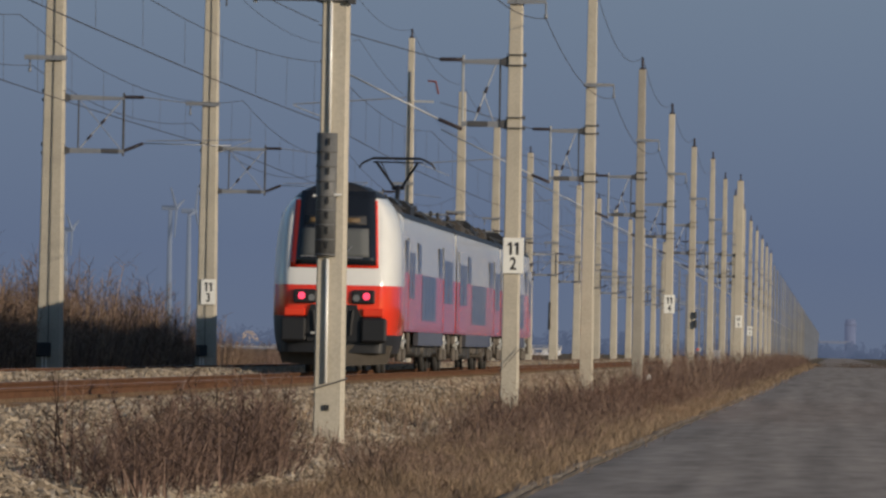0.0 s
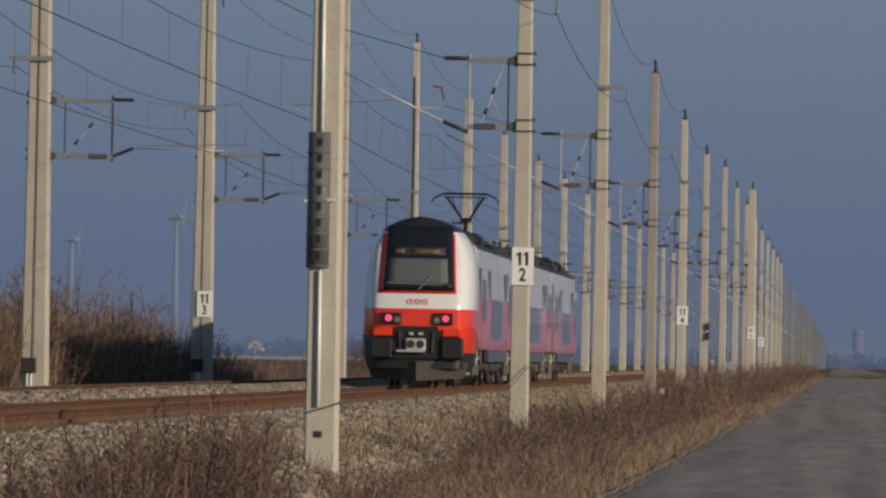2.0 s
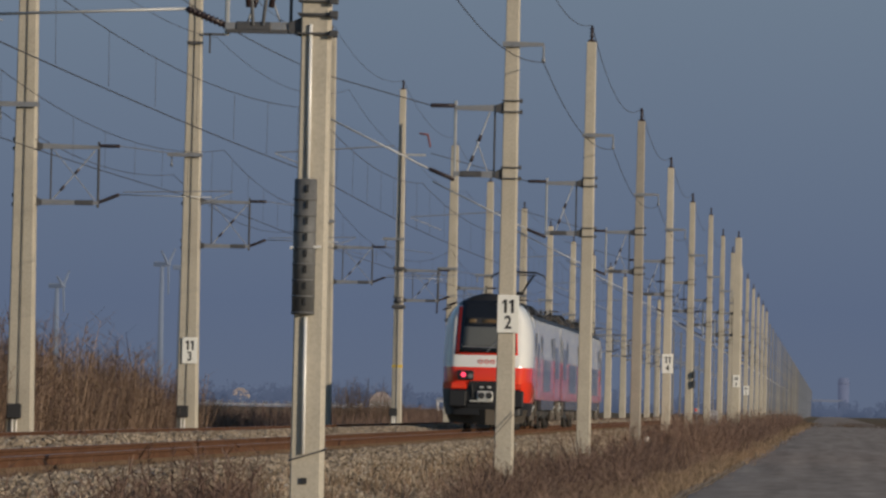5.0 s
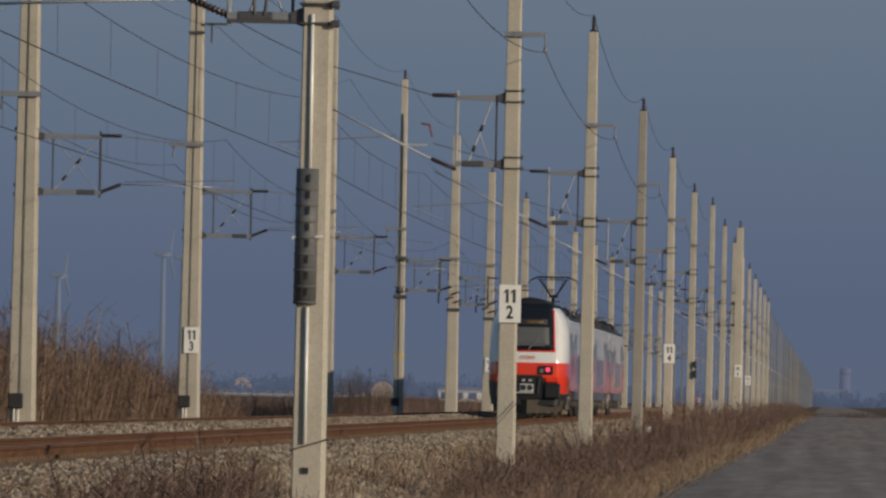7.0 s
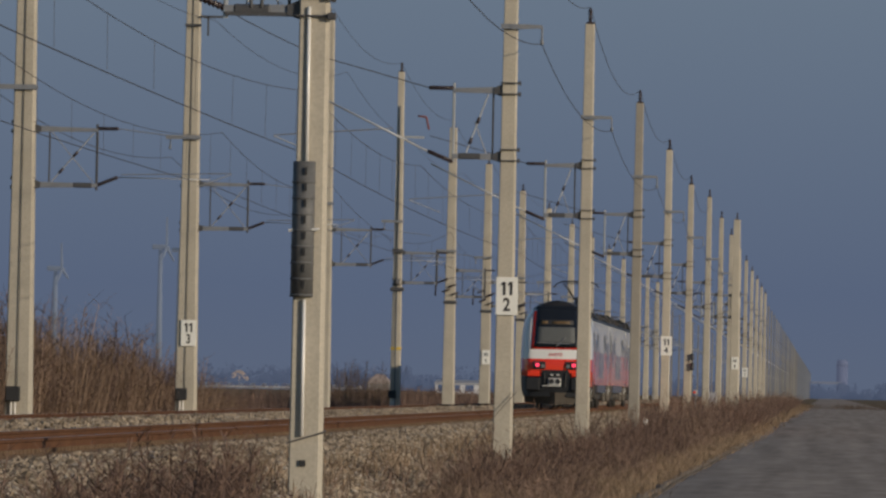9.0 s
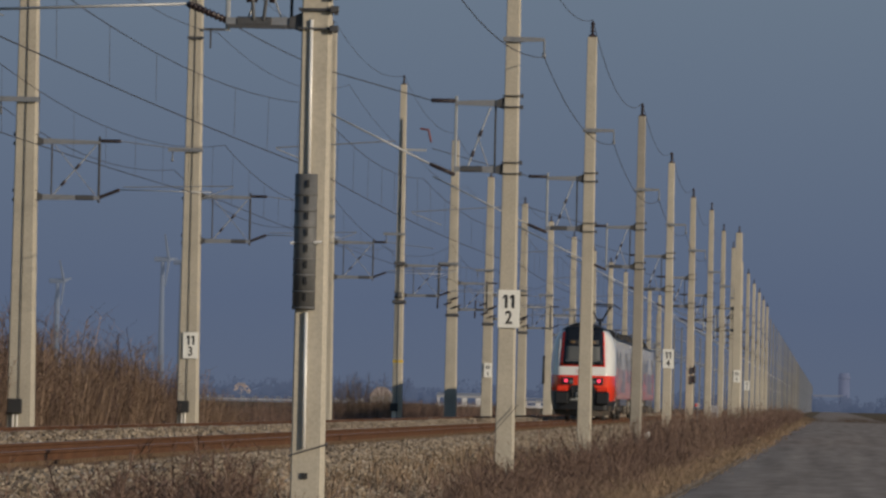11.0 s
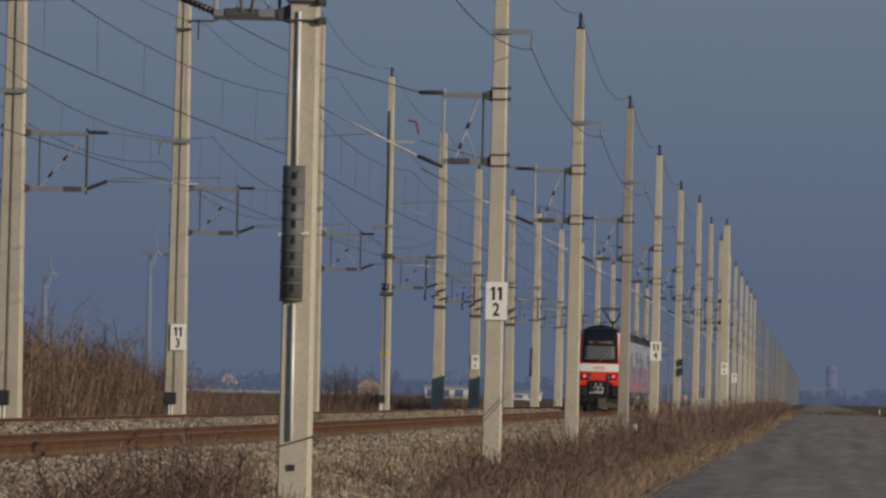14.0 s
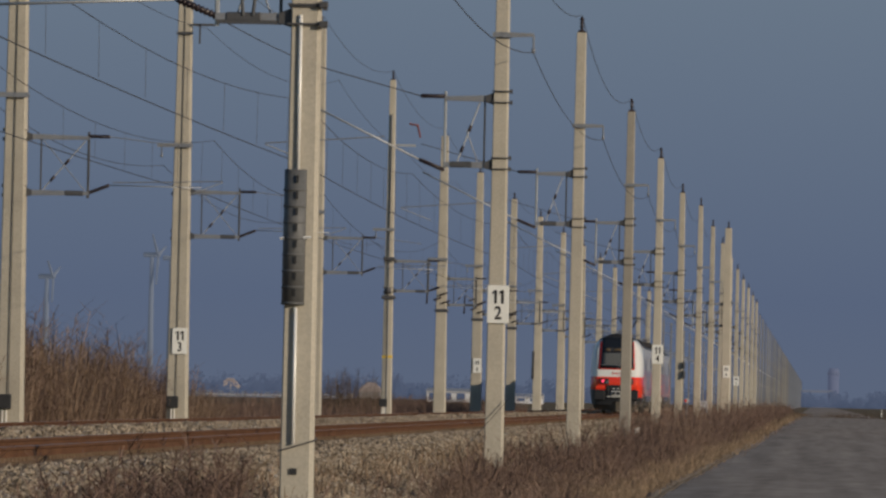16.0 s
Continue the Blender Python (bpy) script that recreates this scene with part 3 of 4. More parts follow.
box(bm, -0.225, -0.195, 2.76, 0.225, 0.195, 2.88)
part("yellow_band", bm, YELLOW, masts_l[3])
# Strip laid on the flat face, its colour standing for a shaded recess.
bm = bmesh.new()
prism(bm, [(-0.05, 0.3), (0.02, 0.3), (0.01, 13.5), (-0.03, 13.5)], "y", -0.215, -0.1)
part("web_slot", bm, STEEL, masts_l[3], "strip laid on the face for the shade between the flanges")
part("dark_sleeve", tube(bmesh.new(), (-0.03, -0.14, 5.6), (-0.03, -0.14, 5.85), 0.16, 8), STEEL_DARK, masts_l[3])


bm = bmesh.new()
box(bm, 0.1, -0.06, 12.1, 1.05, 0.06, 12.2)
part("side_arm", bm, ALU, masts_l[3])
bm = bmesh.new()
insulator(bm, (0.75, 0, 13.1), (1.15, 0, 13.05), 5, 0.06)
insulator(bm, (1.12, 0, 13.05), (1.25, 0, 12.5), 5, 0.07)
part("horn_insulator", bm, HORN, masts_l[3], "reddish horn insulator")
part("cable_sleeve", tube(bmesh.new(), (-0.3, -0.2, 2.4), (-0.28, -0.2, 4.3), 0.1, 8), PLASTIC_BLACK, masts_l[7])
bm = bmesh.new()
box(bm, 0.14, -0.34, 2.5, 0.30, -0.2, 2.9, 0, 0.05)
box(bm, 0.14, -0.34, 2.95, 0.29, -0.2, 3.3, 0, 0.05)
part("signal_head", bm, PLASTIC_BLACK, masts_r[5], "dark two-part signal head")


for m, side in ((masts_l[3], 0.3), (masts_l[4], 0.34), (masts_l[5], 0.34), (masts_l[6], 0.34)):
    bm = bmesh.new()
    box(bm, -side, -0.28, 5.35, side, 0.28, 5.52, 0, 0.03)
    part("collar", bm, STEEL_DARK, m)
bm = bmesh.new()
box(bm, -0.26, -0.28, 7.05, 0.26, 0.28, 7.2, 0, 0.03)
part("collar", bm, STEEL_DARK, masts_l[3])
bm = bmesh.new()
box(bm, -0.24, -0.27, 11.72, 0.24, -0.2, 11.80)
box(bm, 0.22, -0.27, 11.98, 0.92, -0.2, 12.05)
box(bm, 0.42, -0.27, 11.45, 0.47, -0.2, 12.05)
part("upper_side_arm", bm, STEEL_DARK, masts_l[1], "dark upper side arm")
for m in masts_l[4:7]:
    bm = bmesh.new()
    insulator(bm, (-0.75, -0.1, 5.75), (-0.72, -0.1, 6.75), 8, 0.07)
    part("switch_insulator", bm, INSULATOR, m)
    bm = bmesh.new()
    for dx, dz in ((-0.2, 5.95), (0.12, 6.2), (-0.3, 6.45), (0.25, 5.8)):
        insulator(bm, (dx - 0.22, -0.3, dz), (dx + 0.2, -0.3, dz + 0.14), 5, 0.06)
    part("switch_gear", bm, INSULATOR, m, "cluster of dark switch insulators")
    part("switch_rod", tube(bmesh.new(), (-0.75, -0.1, 6.7), (0.1, -0.2, 6.5), 0.02, 6), STEEL, m)


def km_sign(x, y, z, w, h, upper, lower, readable=True):
    s = thing("kilometre_sign", pose(x, y, z), "white enamel kilometre sign with black numerals on mast", "sign", "kilometre signs")
    bm = bmesh.new()
    box(bm, -w / 2, -0.012, -h / 2, w / 2, 0.012, h / 2, 0, 0.006)
    part("plate", bm, ENAMEL, s)
    for txt, dz, nm in ((upper, h * 0.20, "upper_numeral"), (lower, -h * 0.24, "lower_numeral")):
        bm = bmesh.new()
        if readable and txt == "11":
            k = h * 0.35
            for dx in (-0.26 * k, 0.26 * k):
                box(bm, dx - 0.01, -0.019, dz - k / 2, dx + 0.16 * k, -0.013, dz + k / 2)
                prism(bm, [(dx - 0.01, dz + k / 2), (dx - 0.01, dz + k * 0.30), (dx - 0.20 * k, dz + k * 0.18), (dx - 0.20 * k, dz + k * 0.33)], "y", -0.019, -0.013)
        elif readable:
            cu = bpy.data.curves.new("numeral", "FONT")
            cu.body, cu.size, cu.align_x, cu.align_y, cu.extrude = txt, h * 0.48, "CENTER", "CENTER", 0.002
            cu.offset = 0.008
            cu.space_character = 0.85
            ob = bpy.data.objects.new("numeral", cu)
            scene.collection.objects.link(ob)
            me = ob.evaluated_get(bpy.context.evaluated_depsgraph_get()).to_mesh()
            bm.from_mesh(me)
            scene.collection.objects.unlink(ob)
            bpy.data.objects.remove(ob)
            bmesh.ops.transform(bm, matrix=Matrix.Translation((0, -0.016, dz)) @ pose(0, 0, 0, 90) @ Matrix.Diagonal((0.8, 1, 1, 1)), verts=bm.verts)
        else:
            for dx in ((-0.06, 0.06) if dz > 0 else (0,)):
                box(bm, dx - 0.03, -0.018, dz - 0.1, dx + 0.03, -0.013, dz + 0.1)
        part(nm, bm, INK, s)
    return s


km_sign(RIGHT_X + 0.03, 200.7 - 0.19, 2.56, 0.43, 0.75, "11", "2")
km_sign(RIGHT_X + 0.03, 403.4 - 0.19, 2.56, 0.44, 0.76, "11", "4")
km_sign(LEFT_X, 301.1 - 0.30, 2.19, 0.45, 0.78, "11", "3")
km_sign(LEFT_X + 0.05, 564.5 - 0.30, 2.45, 0.46, 0.8, "", "", False)
km_sign(-5.42, 611.73, 2.55, 0.42, 0.75, "", "", False)
km_sign(RIGHT_X + 0.05, 799.83, 2.4, 0.42, 0.72, "", "", False)


# ---- wires ----
def wire(name, spans, sag, r, label):
    """A wire hung over support points, one polyline with a parabola in each span."""
    pts = []
    for a, b in zip(spans, spans[1:]):
        a, b = Vector(a), Vector(b)
        k = sag * ((b - a).length / 65.0) ** 2
        for i in range(12):
            u = i / 12
            p = a.lerp(b, u)
            p.z -= 4 * k * u * (1 - u)
            pts.append(p)
    pts.append(Vector(spans[-1]))
    cu = bpy.data.curves.new(name, "CURVE")
    cu.dimensions, cu.bevel_depth, cu.bevel_resolution = "3D", r, 1
    sp = cu.splines.new("POLY")
    sp.points.add(len(pts) - 1)
    for q, p in zip(sp.points, pts):
        q.co = (*p, 1)
    cu.materials.append(WIRE)
    return tagged(new(name, cu), label, "wire", "overhead wires")


RY = [-5.0, 60.0] + RIGHT_Y + [671 + 64.5 * i for i in range(20)]
LY = [48.0, 112.0, 175.0] + LEFT_Y + [751 + 64.5 * i for i in range(19)]


def catenary(name, x, ys, label, top, sag, dz=0.0):
    sup = [(x + (0.22 if i % 2 else -0.22), y, top + dz) for i, y in enumerate(ys)]
    con = [(x + (0.2 if i % 2 else -0.2), y, 5.28 + dz) for i, y in enumerate(ys)]
    wire("messenger_wire", sup, sag, 0.007, "messenger wire of " + label)
    wire("contact_wire", con, 0.04, 0.009, "contact wire of " + label)
    for a, b in zip(list(zip(sup, con)), list(zip(sup, con))[1:]):
        if a[0][1] > 720:
            continue
        for i in range(1, 9):
            u = (i - 0.5) / 8
            top, bot = Vector(a[0]).lerp(Vector(b[0]), u), Vector(a[1]).lerp(Vector(b[1]), u)
            top.z -= 4 * sag * ((b[0][1] - a[0][1]) / 65) ** 2 * u * (1 - u)
            tagged(part("dropper_wire", tube(bmesh.new(), top, bot, 0.0035, 4), WIRE), "thin dropper wire of " + label, "wire", "dropper wires")


catenary("near", -10.5, RY, "the nearer track", 6.55, 0.38)
catenary("far", -14.5, LY, "the farther track", 6.6, 0.6, 0.02)
wire("feeder_wire", [(RIGHT_X, y, 10.8) for y in RY], 0.75, 0.009, "feeder wire over the mast tops")
wire("return_wire", [(RIGHT_X + 0.62, y - 0.15, 7.55) for y in RY], 0.5, 0.009, "return wire on the side arms")
lh = [14.6, 14.6, 14.6] + LEFT_H + [13.0] * 19
wire("feeder_wire", [(LEFT_X, y, h + 0.4) for y, h in zip(LY, lh)], 0.75, 0.009, "feeder wire over the far mast tops")
wire("return_wire", [(LEFT_X - 0.62, y - 0.15, 7.4) for y in LY], 0.5, 0.009, "return wire on the far side arms")
wire("aux_wire", [(LEFT_X + 0.6, y, 12.6 if i == 5 else 11.5) for i, y in enumerate(LY)], 0.45, 0.008, "auxiliary wire along the far masts")
wire("anchor_wire", [(-10.5, y, 7.4) for y in RY[:4]], 0.16, 0.009, "anchor wire over the nearer track")


# ---- train ----
SECT = [(0.45, 1.30), (0.85, 1.38), (1.25, 1.41), (1.6, 1.41), (1.93, 1.41), (2.3, 1.41), (2.7, 1.40), (3.1, 1.37), (3.4, 1.31), (3.65, 1.20), (3.85, 1.04), (4.0, 0.86), (4.12, 0.60), (4.2, 0.30), (4.23, 0.0)]


CAR_SECT = [(0.95, 1.405), (1.25, 1.41), (1.6, 1.41), (1.93, 1.41), (2.27, 1.41), (2.7, 1.40), (3.1, 1.385), (3.46, 1.36), (3.56, 1.30), (3.64, 1.15), (3.70, 0.7), (3.72, 0.0)]


def nose_front(z):
    """How far the face leans away at the height z."""
    return 0.05 + max(z - 1.9, 0) ** 1.25 * 0.32


def nose_point(u, z, w, off=0.0):
    """u from -1 to 1 round the nose, from one flank over the face to the other."""
    a = min(0.98, w * 0.76)
    y0 = nose_front(z)
    s, k = (1 if u >= 0 else -1), abs(u)
    if k < 0.4:
        x, y = a * k / 0.4, y0 + 0.06 * (k / 0.4) ** 2
    elif k < 0.85:
        q = (k - 0.4) / 0.45 * math.pi / 2
        x, y = a + (w - a) * math.sin(q), y0 + 0.06 + (1 - math.cos(q)) * 1.7
    else:
        q = (k - 0.85) / 0.15
        low = z if z < 3.3 else 3.3 + (z - 3.3) * (1 - 0.55 * q)
        wide = float(np.interp(low, [p[0] for p in CAR_SECT], [p[1] for p in CAR_SECT])) if low > 0.95 else w
        x, y, z = w + (wide - w) * q, y0 + 1.76 + (3.2 - y0 - 1.76) * q, low
    return (s * x, y - off, z)


def colour_slot(z):
    return 3 if z < 0.82 else 1 if z < 1.92 else 0 if z < 3.86 else 2


def car_slot(z):
    return 1 if z < 2.27 else 0 if z < 3.48 else 2


def build_nose(t):
    bm = bmesh.new()
    us = [i / 20 for i in range(-20, 21)]
    rings = [[bm.verts.new(nose_point(u, z, max(w, 0.01))) for u in us] for z, w in SECT]
    for j in range(len(SECT) - 1):
        zc = (SECT[j][0] + SECT[j + 1][0]) / 2
        for i in range(len(us) - 1):
            uc = abs(us[i] + us[i + 1]) / 2
            f = bm.faces.new((rings[j][i], rings[j][i + 1], rings[j + 1][i + 1], rings[j + 1][i]))
            f.smooth = True
            # Left wrap turns black higher up: its shade is painted into the colour.
            f.material_index = 2 if zc < (1.25 if us[i] < 0.42 else 0.82) or zc > 3.86 else colour_slot(zc)
    nose = part("nose", bm, [T_WHITE, T_RED, T_BLACK, T_GREY], t, "white and red rounded cab end")

    def patch(name, material, x0, x1, z0, z1, off, n=8, label=""):
        b = bmesh.new()
        g = [[b.verts.new((x, nose_front(z) + 0.06 * (x / 0.98) ** 2 - off, z)) for x in np.linspace(x0 + (x0 < 0) * (z - z0) * 0.05, x1 - (x1 > 0) * (z - z0) * 0.05, n)] for z in np.linspace(z0, z1, n)]
        for r0, r1 in zip(g, g[1:]):
            for i in range(n - 1):
                b.faces.new((r0[i], r0[i + 1], r1[i + 1], r1[i])).smooth = True
        ret = bmesh.ops.extrude_face_region(b, geom=list(b.faces))
        bmesh.ops.translate(b, verts=[v for v in ret["geom"] if isinstance(v, bmesh.types.BMVert)], vec=(0, 0.05, 0))
        bmesh.ops.recalc_face_normals(b, faces=b.faces)
        return part(name, b, material, nose, label)
    patch("windscreen_frame", T_RED, -0.99, 0.955, 2.31, 3.80, 0.02, 10, "red windscreen surround")
    patch("windscreen", GLASS_DARK, -0.87, 0.91, 2.37, 4.0, 0.035, 10, "black windscreen")
    patch("blind", BLIND, -0.78, 0.74, 2.55, 3.18, 0.045, 8, "grey sun blind behind the windscreen")
    patch("display", INK, -0.70, 0.66, 3.26, 3.46, 0.045, 6, "dark destination display")
    for x0, x1 in ((-0.60, -0.36), (-0.18, 0.52)):
        patch("display_bar", AMBER, x0, x1, 3.31, 3.41, 0.055, 4, "amber lettering bar")
    bm = bmesh.new()
    tube(bm, (-0.76, nose_front(2.56) - 0.06, 2.56), (0.6, nose_front(2.56) - 0.06, 2.53), 0.016, 6)
    tube(bm, (0.0, nose_front(2.4) - 0.06, 2.40), (0.36, nose_front(2.7) - 0.06, 2.78), 0.014, 6)
    part("wiper", bm, STEEL, nose)
    # emblem drawn as three plain rings of red
    for dx in (-0.19, 0.0, 0.18):
        bm = bmesh.new()
        y = nose_front(2.1)
        for a in range(10):
            p, q = (a * math.tau / 10, (a + 1) * math.tau / 10)
            tube(bm, (dx + math.cos(p) * 0.062, y - 0.012, 2.10 + math.sin(p) * 0.062), (dx + math.cos(q) * 0.062, y - 0.012, 2.10 + math.sin(q) * 0.062), 0.011, 5)
        part("emblem_ring", bm, T_RED, nose)
    for s in (-1, 1):
        bm = bmesh.new()
        box(bm, s * 0.64 - 0.25, -0.02, 1.53, s * 0.64 + 0.25, 0.12, 1.83, 0, 0.03)
        lamp = part("lamp_housing", bm, T_BLACK, nose)
        part("tail_light", tube(bmesh.new(), (s * 0.71, -0.045, 1.69), (s * 0.71, 0.02, 1.69), 0.08, 14), TAIL, lamp, "glowing red tail light")
        part("headlight", tube(bmesh.new(), (s * 0.49, -0.04, 1.65), (s * 0.49, 0.02, 1.65), 0.075, 14), LENS, lamp, "unlit headlight")
        bm = bmesh.new()
        box(bm, s * 0.86 - 0.24, -0.05, 1.24, s * 0.86 + 0.24, 0.2, 1.43, 0, 0.03)
        part("bumper_cap", bm, T_RED, nose)
        bm = bmesh.new()
        box(bm, s * 0.88 - 0.28, -0.12, 0.68, s * 0.88 + 0.28, 0.3, 1.22, 0, 0.05)
        part("crash_block", bm, T_BLACK, nose, "black ribbed crash buffer")
    bm = bmesh.new()
    box(bm, -0.28, -0.16, 0.88, 0.22, 0.1, 1.19, 0, 0.04)
    for x in (-0.14, 0.10):
        box(bm, x - 0.07, -0.10, 1.27, x + 0.06, 0.08, 1.34, 0, 0.02)
    box(bm, -0.50, -0.2, 0.85, 0.22, -0.1, 0.90, 0, 0.01)
    cp = part("coupler", bm, COUPLER, nose, "pale steel automatic coupler")
    for x in (-0.14, 0.1):
        part("coupler_socket", tube(bmesh.new(), (x, -0.18, 1.05), (x, -0.1, 1.05), 0.10, 12), INK, cp)
    bm = bmesh.new()
    prism(bm, [(-0.58, 0.7), (0.58, 0.7), (0.58, 1.24), (0.50, 1.50), (-0.50, 1.50), (-0.58, 1.24)], "y", -0.015, 0.1)
    part("coupler_recess", bm, T_BLACK, nose, "black coupler recess")
    for x in (-0.45, 0.42):
        part("hose", tube(bmesh.new(), (x, -0.06, 1.38), (x * 0.9, -0.05, 0.85), 0.035, 6), T_BLACK, nose)
    bm = bmesh.new()
    front = [(-1.28, 0.62, 0.75), (0.0, 0.62, -0.10), (1.28, 0.62, 0.35), (1.16, 0.22, 0.42), (0.0, 0.14, -0.02), (-1.16, 0.22, 0.80)]
    a = [bm.verts.new((x, y, z)) for x, z, y in front]
    b = [bm.verts.new((x, y + 0.4, z)) for x, z, y in front]
    for q in ((0, 1, 4, 5), (1, 2, 3, 4)):
        bm.faces.new([a[i] for i in q])
        bm.faces.new([b[i] for i in q[::-1]])
    for i in range(6):
        bm.faces.new((a[i], a[(i + 1) % 6], b[(i + 1) % 6], b[i]))
    bmesh.ops.recalc_face_normals(bm, faces=bm.faces)
    part("snow_plough", bm, T_PLOUGH, nose, "dusty brown plough plate")
    return nose


CARS = [(3.15, 33.5), (34.4, 67.8), (68.7, 99.0)]
DOORS = [[(5.5, 8.5), (25.8, 31.3)], [(36.2, 41.2), (62.8, 66.8)], [(70.4, 75.6), (94.2, 97.0)]]
SALOON = [[(12.7, 21.0)], [(45.0, 56.0)], [(79.6, 90.0)]]
UPPER = [[(3.7, 5.0), (10.4, 12.0), (22.6, 24.6)], [(42.2, 44.3), (58.4, 61.6)], [(76.6, 79.2), (91.0, 93.0)]]


def build_car(t, k):
    """One car of the set with its windows, doors, roof gear and bogies."""
    y0, y1 = CARS[k]
    bm = bmesh.new()
    ring = [(w, z) for z, w in CAR_SECT] + [(-w, z) for z, w in CAR_SECT[-2::-1]]
    ys = [(y, 1.0) for y in np.linspace(y0, y1, 6)]
    if k == 2:
        ys = ys[:-1] + [(y1 - 2.5, 1.0), (y1 - 1.0, 0.94), (y1, 0.80)]
    rings = [[bm.verts.new((x * q, y, z if z < 2 else 2 + (z - 2) * q)) for x, z in ring] for y, q in ys]
    for a, b in zip(rings, rings[1:]):
        for i in range(len(ring) - 1):
            f = bm.faces.new((a[i], b[i], b[i + 1], a[i + 1]))
            f.smooth = True
            f.material_index = car_slot((ring[i][1] + ring[i + 1][1]) / 2)
        bm.faces.new([bm.verts.new(v.co) for v in (a[-1], b[-1], b[0], a[0])]).material_index = 3
    for end, slot in ((rings[0], 3), (rings[-1], 2)):
        bm.faces.new([bm.verts.new(v.co) for v in end]).material_index = slot
    bmesh.ops.recalc_face_normals(bm, faces=bm.faces)
    car = part("car_body", bm, [T_WHITE, T_RED, T_BLACK, T_GREY], t, "car body, pale grey above red, black roof")
    if k:
        bm = bmesh.new()
        box(bm, -1.39, y0 - 0.03, 0.98, 1.39, y0 - 0.005, 2.268)
        box(bm, -1.37, y0 - 0.03, 2.27, 1.37, y0 - 0.005, 3.44, 1)
        part("end_panel", bm, [T_RED, T_WHITE], car, "sunlit end wall of the car")
    for s in (-1, 1):
        for d0, d1 in DOORS[k]:
            bm = bmesh.new()
            box(bm, s * 1.36, d0 - 0.3, 1.0, s * 1.416, d1 + 0.3, 2.269)
            box(bm, s * 1.36, d0 - 0.3, 2.271, s * 1.416, d1 + 0.3, 3.02, 1)
            door = part("door", bm, [T_RED, T_WHITE], car, "double-leaf door, red below, pale above")
            mid = (d0 + d1) / 2
            for q0, q1 in ((d0, mid - 0.12), (mid + 0.12, d1)):
                bm = bmesh.new()
                box(bm, s * 1.41, q0, 1.68, s * 1.4195, q1, 2.73)
                part("door_window", bm, GLASS_DARK, door)
            for q in (d0 - 0.36, d1 + 0.32):
                bm = bmesh.new()
                box(bm, s * 1.40, q, 1.0, s * 1.412, q + 0.05, 3.04)
                part("door_seal", bm, T_BLACK, car)
        for d0, d1 in SALOON[k]:
            n = int(round((d1 - d0) / 2.0))
            for i in range(n):
                w = (d1 - d0) / n
                bm = bmesh.new()
                box(bm, s * 1.38, d0 + i * w, 1.22, s * 1.4145, d0 + (i + 1) * w - 0.10, 2.26)
                part("window", bm, GLASS_DARK, car)
        for d0, d1 in UPPER[k]:
            bm = bmesh.new()
            box(bm, s * 1.37, d0, 2.28, s * 1.4145, d1, 2.98)
            part("window", bm, GLASS_DARK, car)
        bm = bmesh.new()
        box(bm, s * 1.28, y0 + (8.2 if k == 0 else 7.0), 0.64, s * 1.395, y1 - 7.4, 0.948)
        part("skirt", bm, T_SKIRT, car, "grey side skirt between the bogies, tinted for the reflected sky")
    rng = np.random.default_rng(10 + k)
    y = y0 + (3.6 if k == 0 else 1.5)
    while y < y1 - 3.0:
        ln = 0.9 + rng.random() * 2.2
        bm = bmesh.new()
        h = 3.80 + 0.30 * rng.random() ** 1.6
        wide = 0.75 + 0.4 * rng.random()
        prism(bm, [(-wide, 3.64), (wide, 3.64), (wide, h - 0.14), (wide - 0.16, h), (-wide + 0.16, h), (-wide, h - 0.14)], "y", y, y + ln)
        part("roof_unit", bm, T_ROOFGEAR if rng.random() < 0.55 else T_BLACK, car, "dusty dark roof equipment housing")
        if rng.random() < 0.6:
            bm = bmesh.new()
            insulator(bm, (wide * 0.6, y + ln + 0.15, 3.68), (wide * 0.6, y + ln + 0.15, 4.08), 4, 0.08)
            part("roof_insulator", bm, T_GREY, car)
        y += ln + 0.25 + rng.random() * 1.3
    part("roof_cable", tube(bmesh.new(), (0.95, y0 + 2.0, 3.80), (0.95, y1 - 2.0, 3.80), 0.035, 6), T_GREY, car)
    if k < 2:
        bm = bmesh.new()
        box(bm, -1.15, y1 + 0.01, 0.8, 1.15, CARS[k + 1][0] - 0.04, 3.45)
        for i in range(5):
            yy = y1 + 0.08 + i * 0.16
            box(bm, -1.2, yy, 0.75, 1.2, yy + 0.08, 3.5)
        part("gangway_bellows", bm, T_BLACK, car)
    for yb in (y0 + (2.6 if k == 0 else 3.6), y1 - 3.8):
        bm = bmesh.new()
        for sx in (-1, 1):
            prism(bm, [(yb - 1.7, 0.50), (yb - 1.45, 0.36), (yb + 1.45, 0.36), (yb + 1.7, 0.50), (yb + 1.5, 0.62), (yb + 0.6, 0.56), (yb - 0.6, 0.56), (yb - 1.5, 0.62)], "x", sx * 1.02, sx * 1.16)
        box(bm, -1.02, yb - 0.3, 0.40, 1.02, yb + 0.3, 0.62, 0, 0.05)
        bogie = part("bogie", bm, T_FRAME, car, "dusty steel bogie")
        for sx in (-1, 1):
            for d in (-1.2, 1.2):
                part("wheel", tube(bmesh.new(), (sx * 0.70, yb + d, 0.42), (sx * 0.83, yb + d, 0.42), 0.42, 20), T_GREY, bogie)
                bm = bmesh.new()
                box(bm, sx * 1.17, yb + d - 0.17, 0.27, sx * 1.29, yb + d + 0.17, 0.60, 0, 0.04)
                part("axle_box", bm, T_FRAME, bogie)
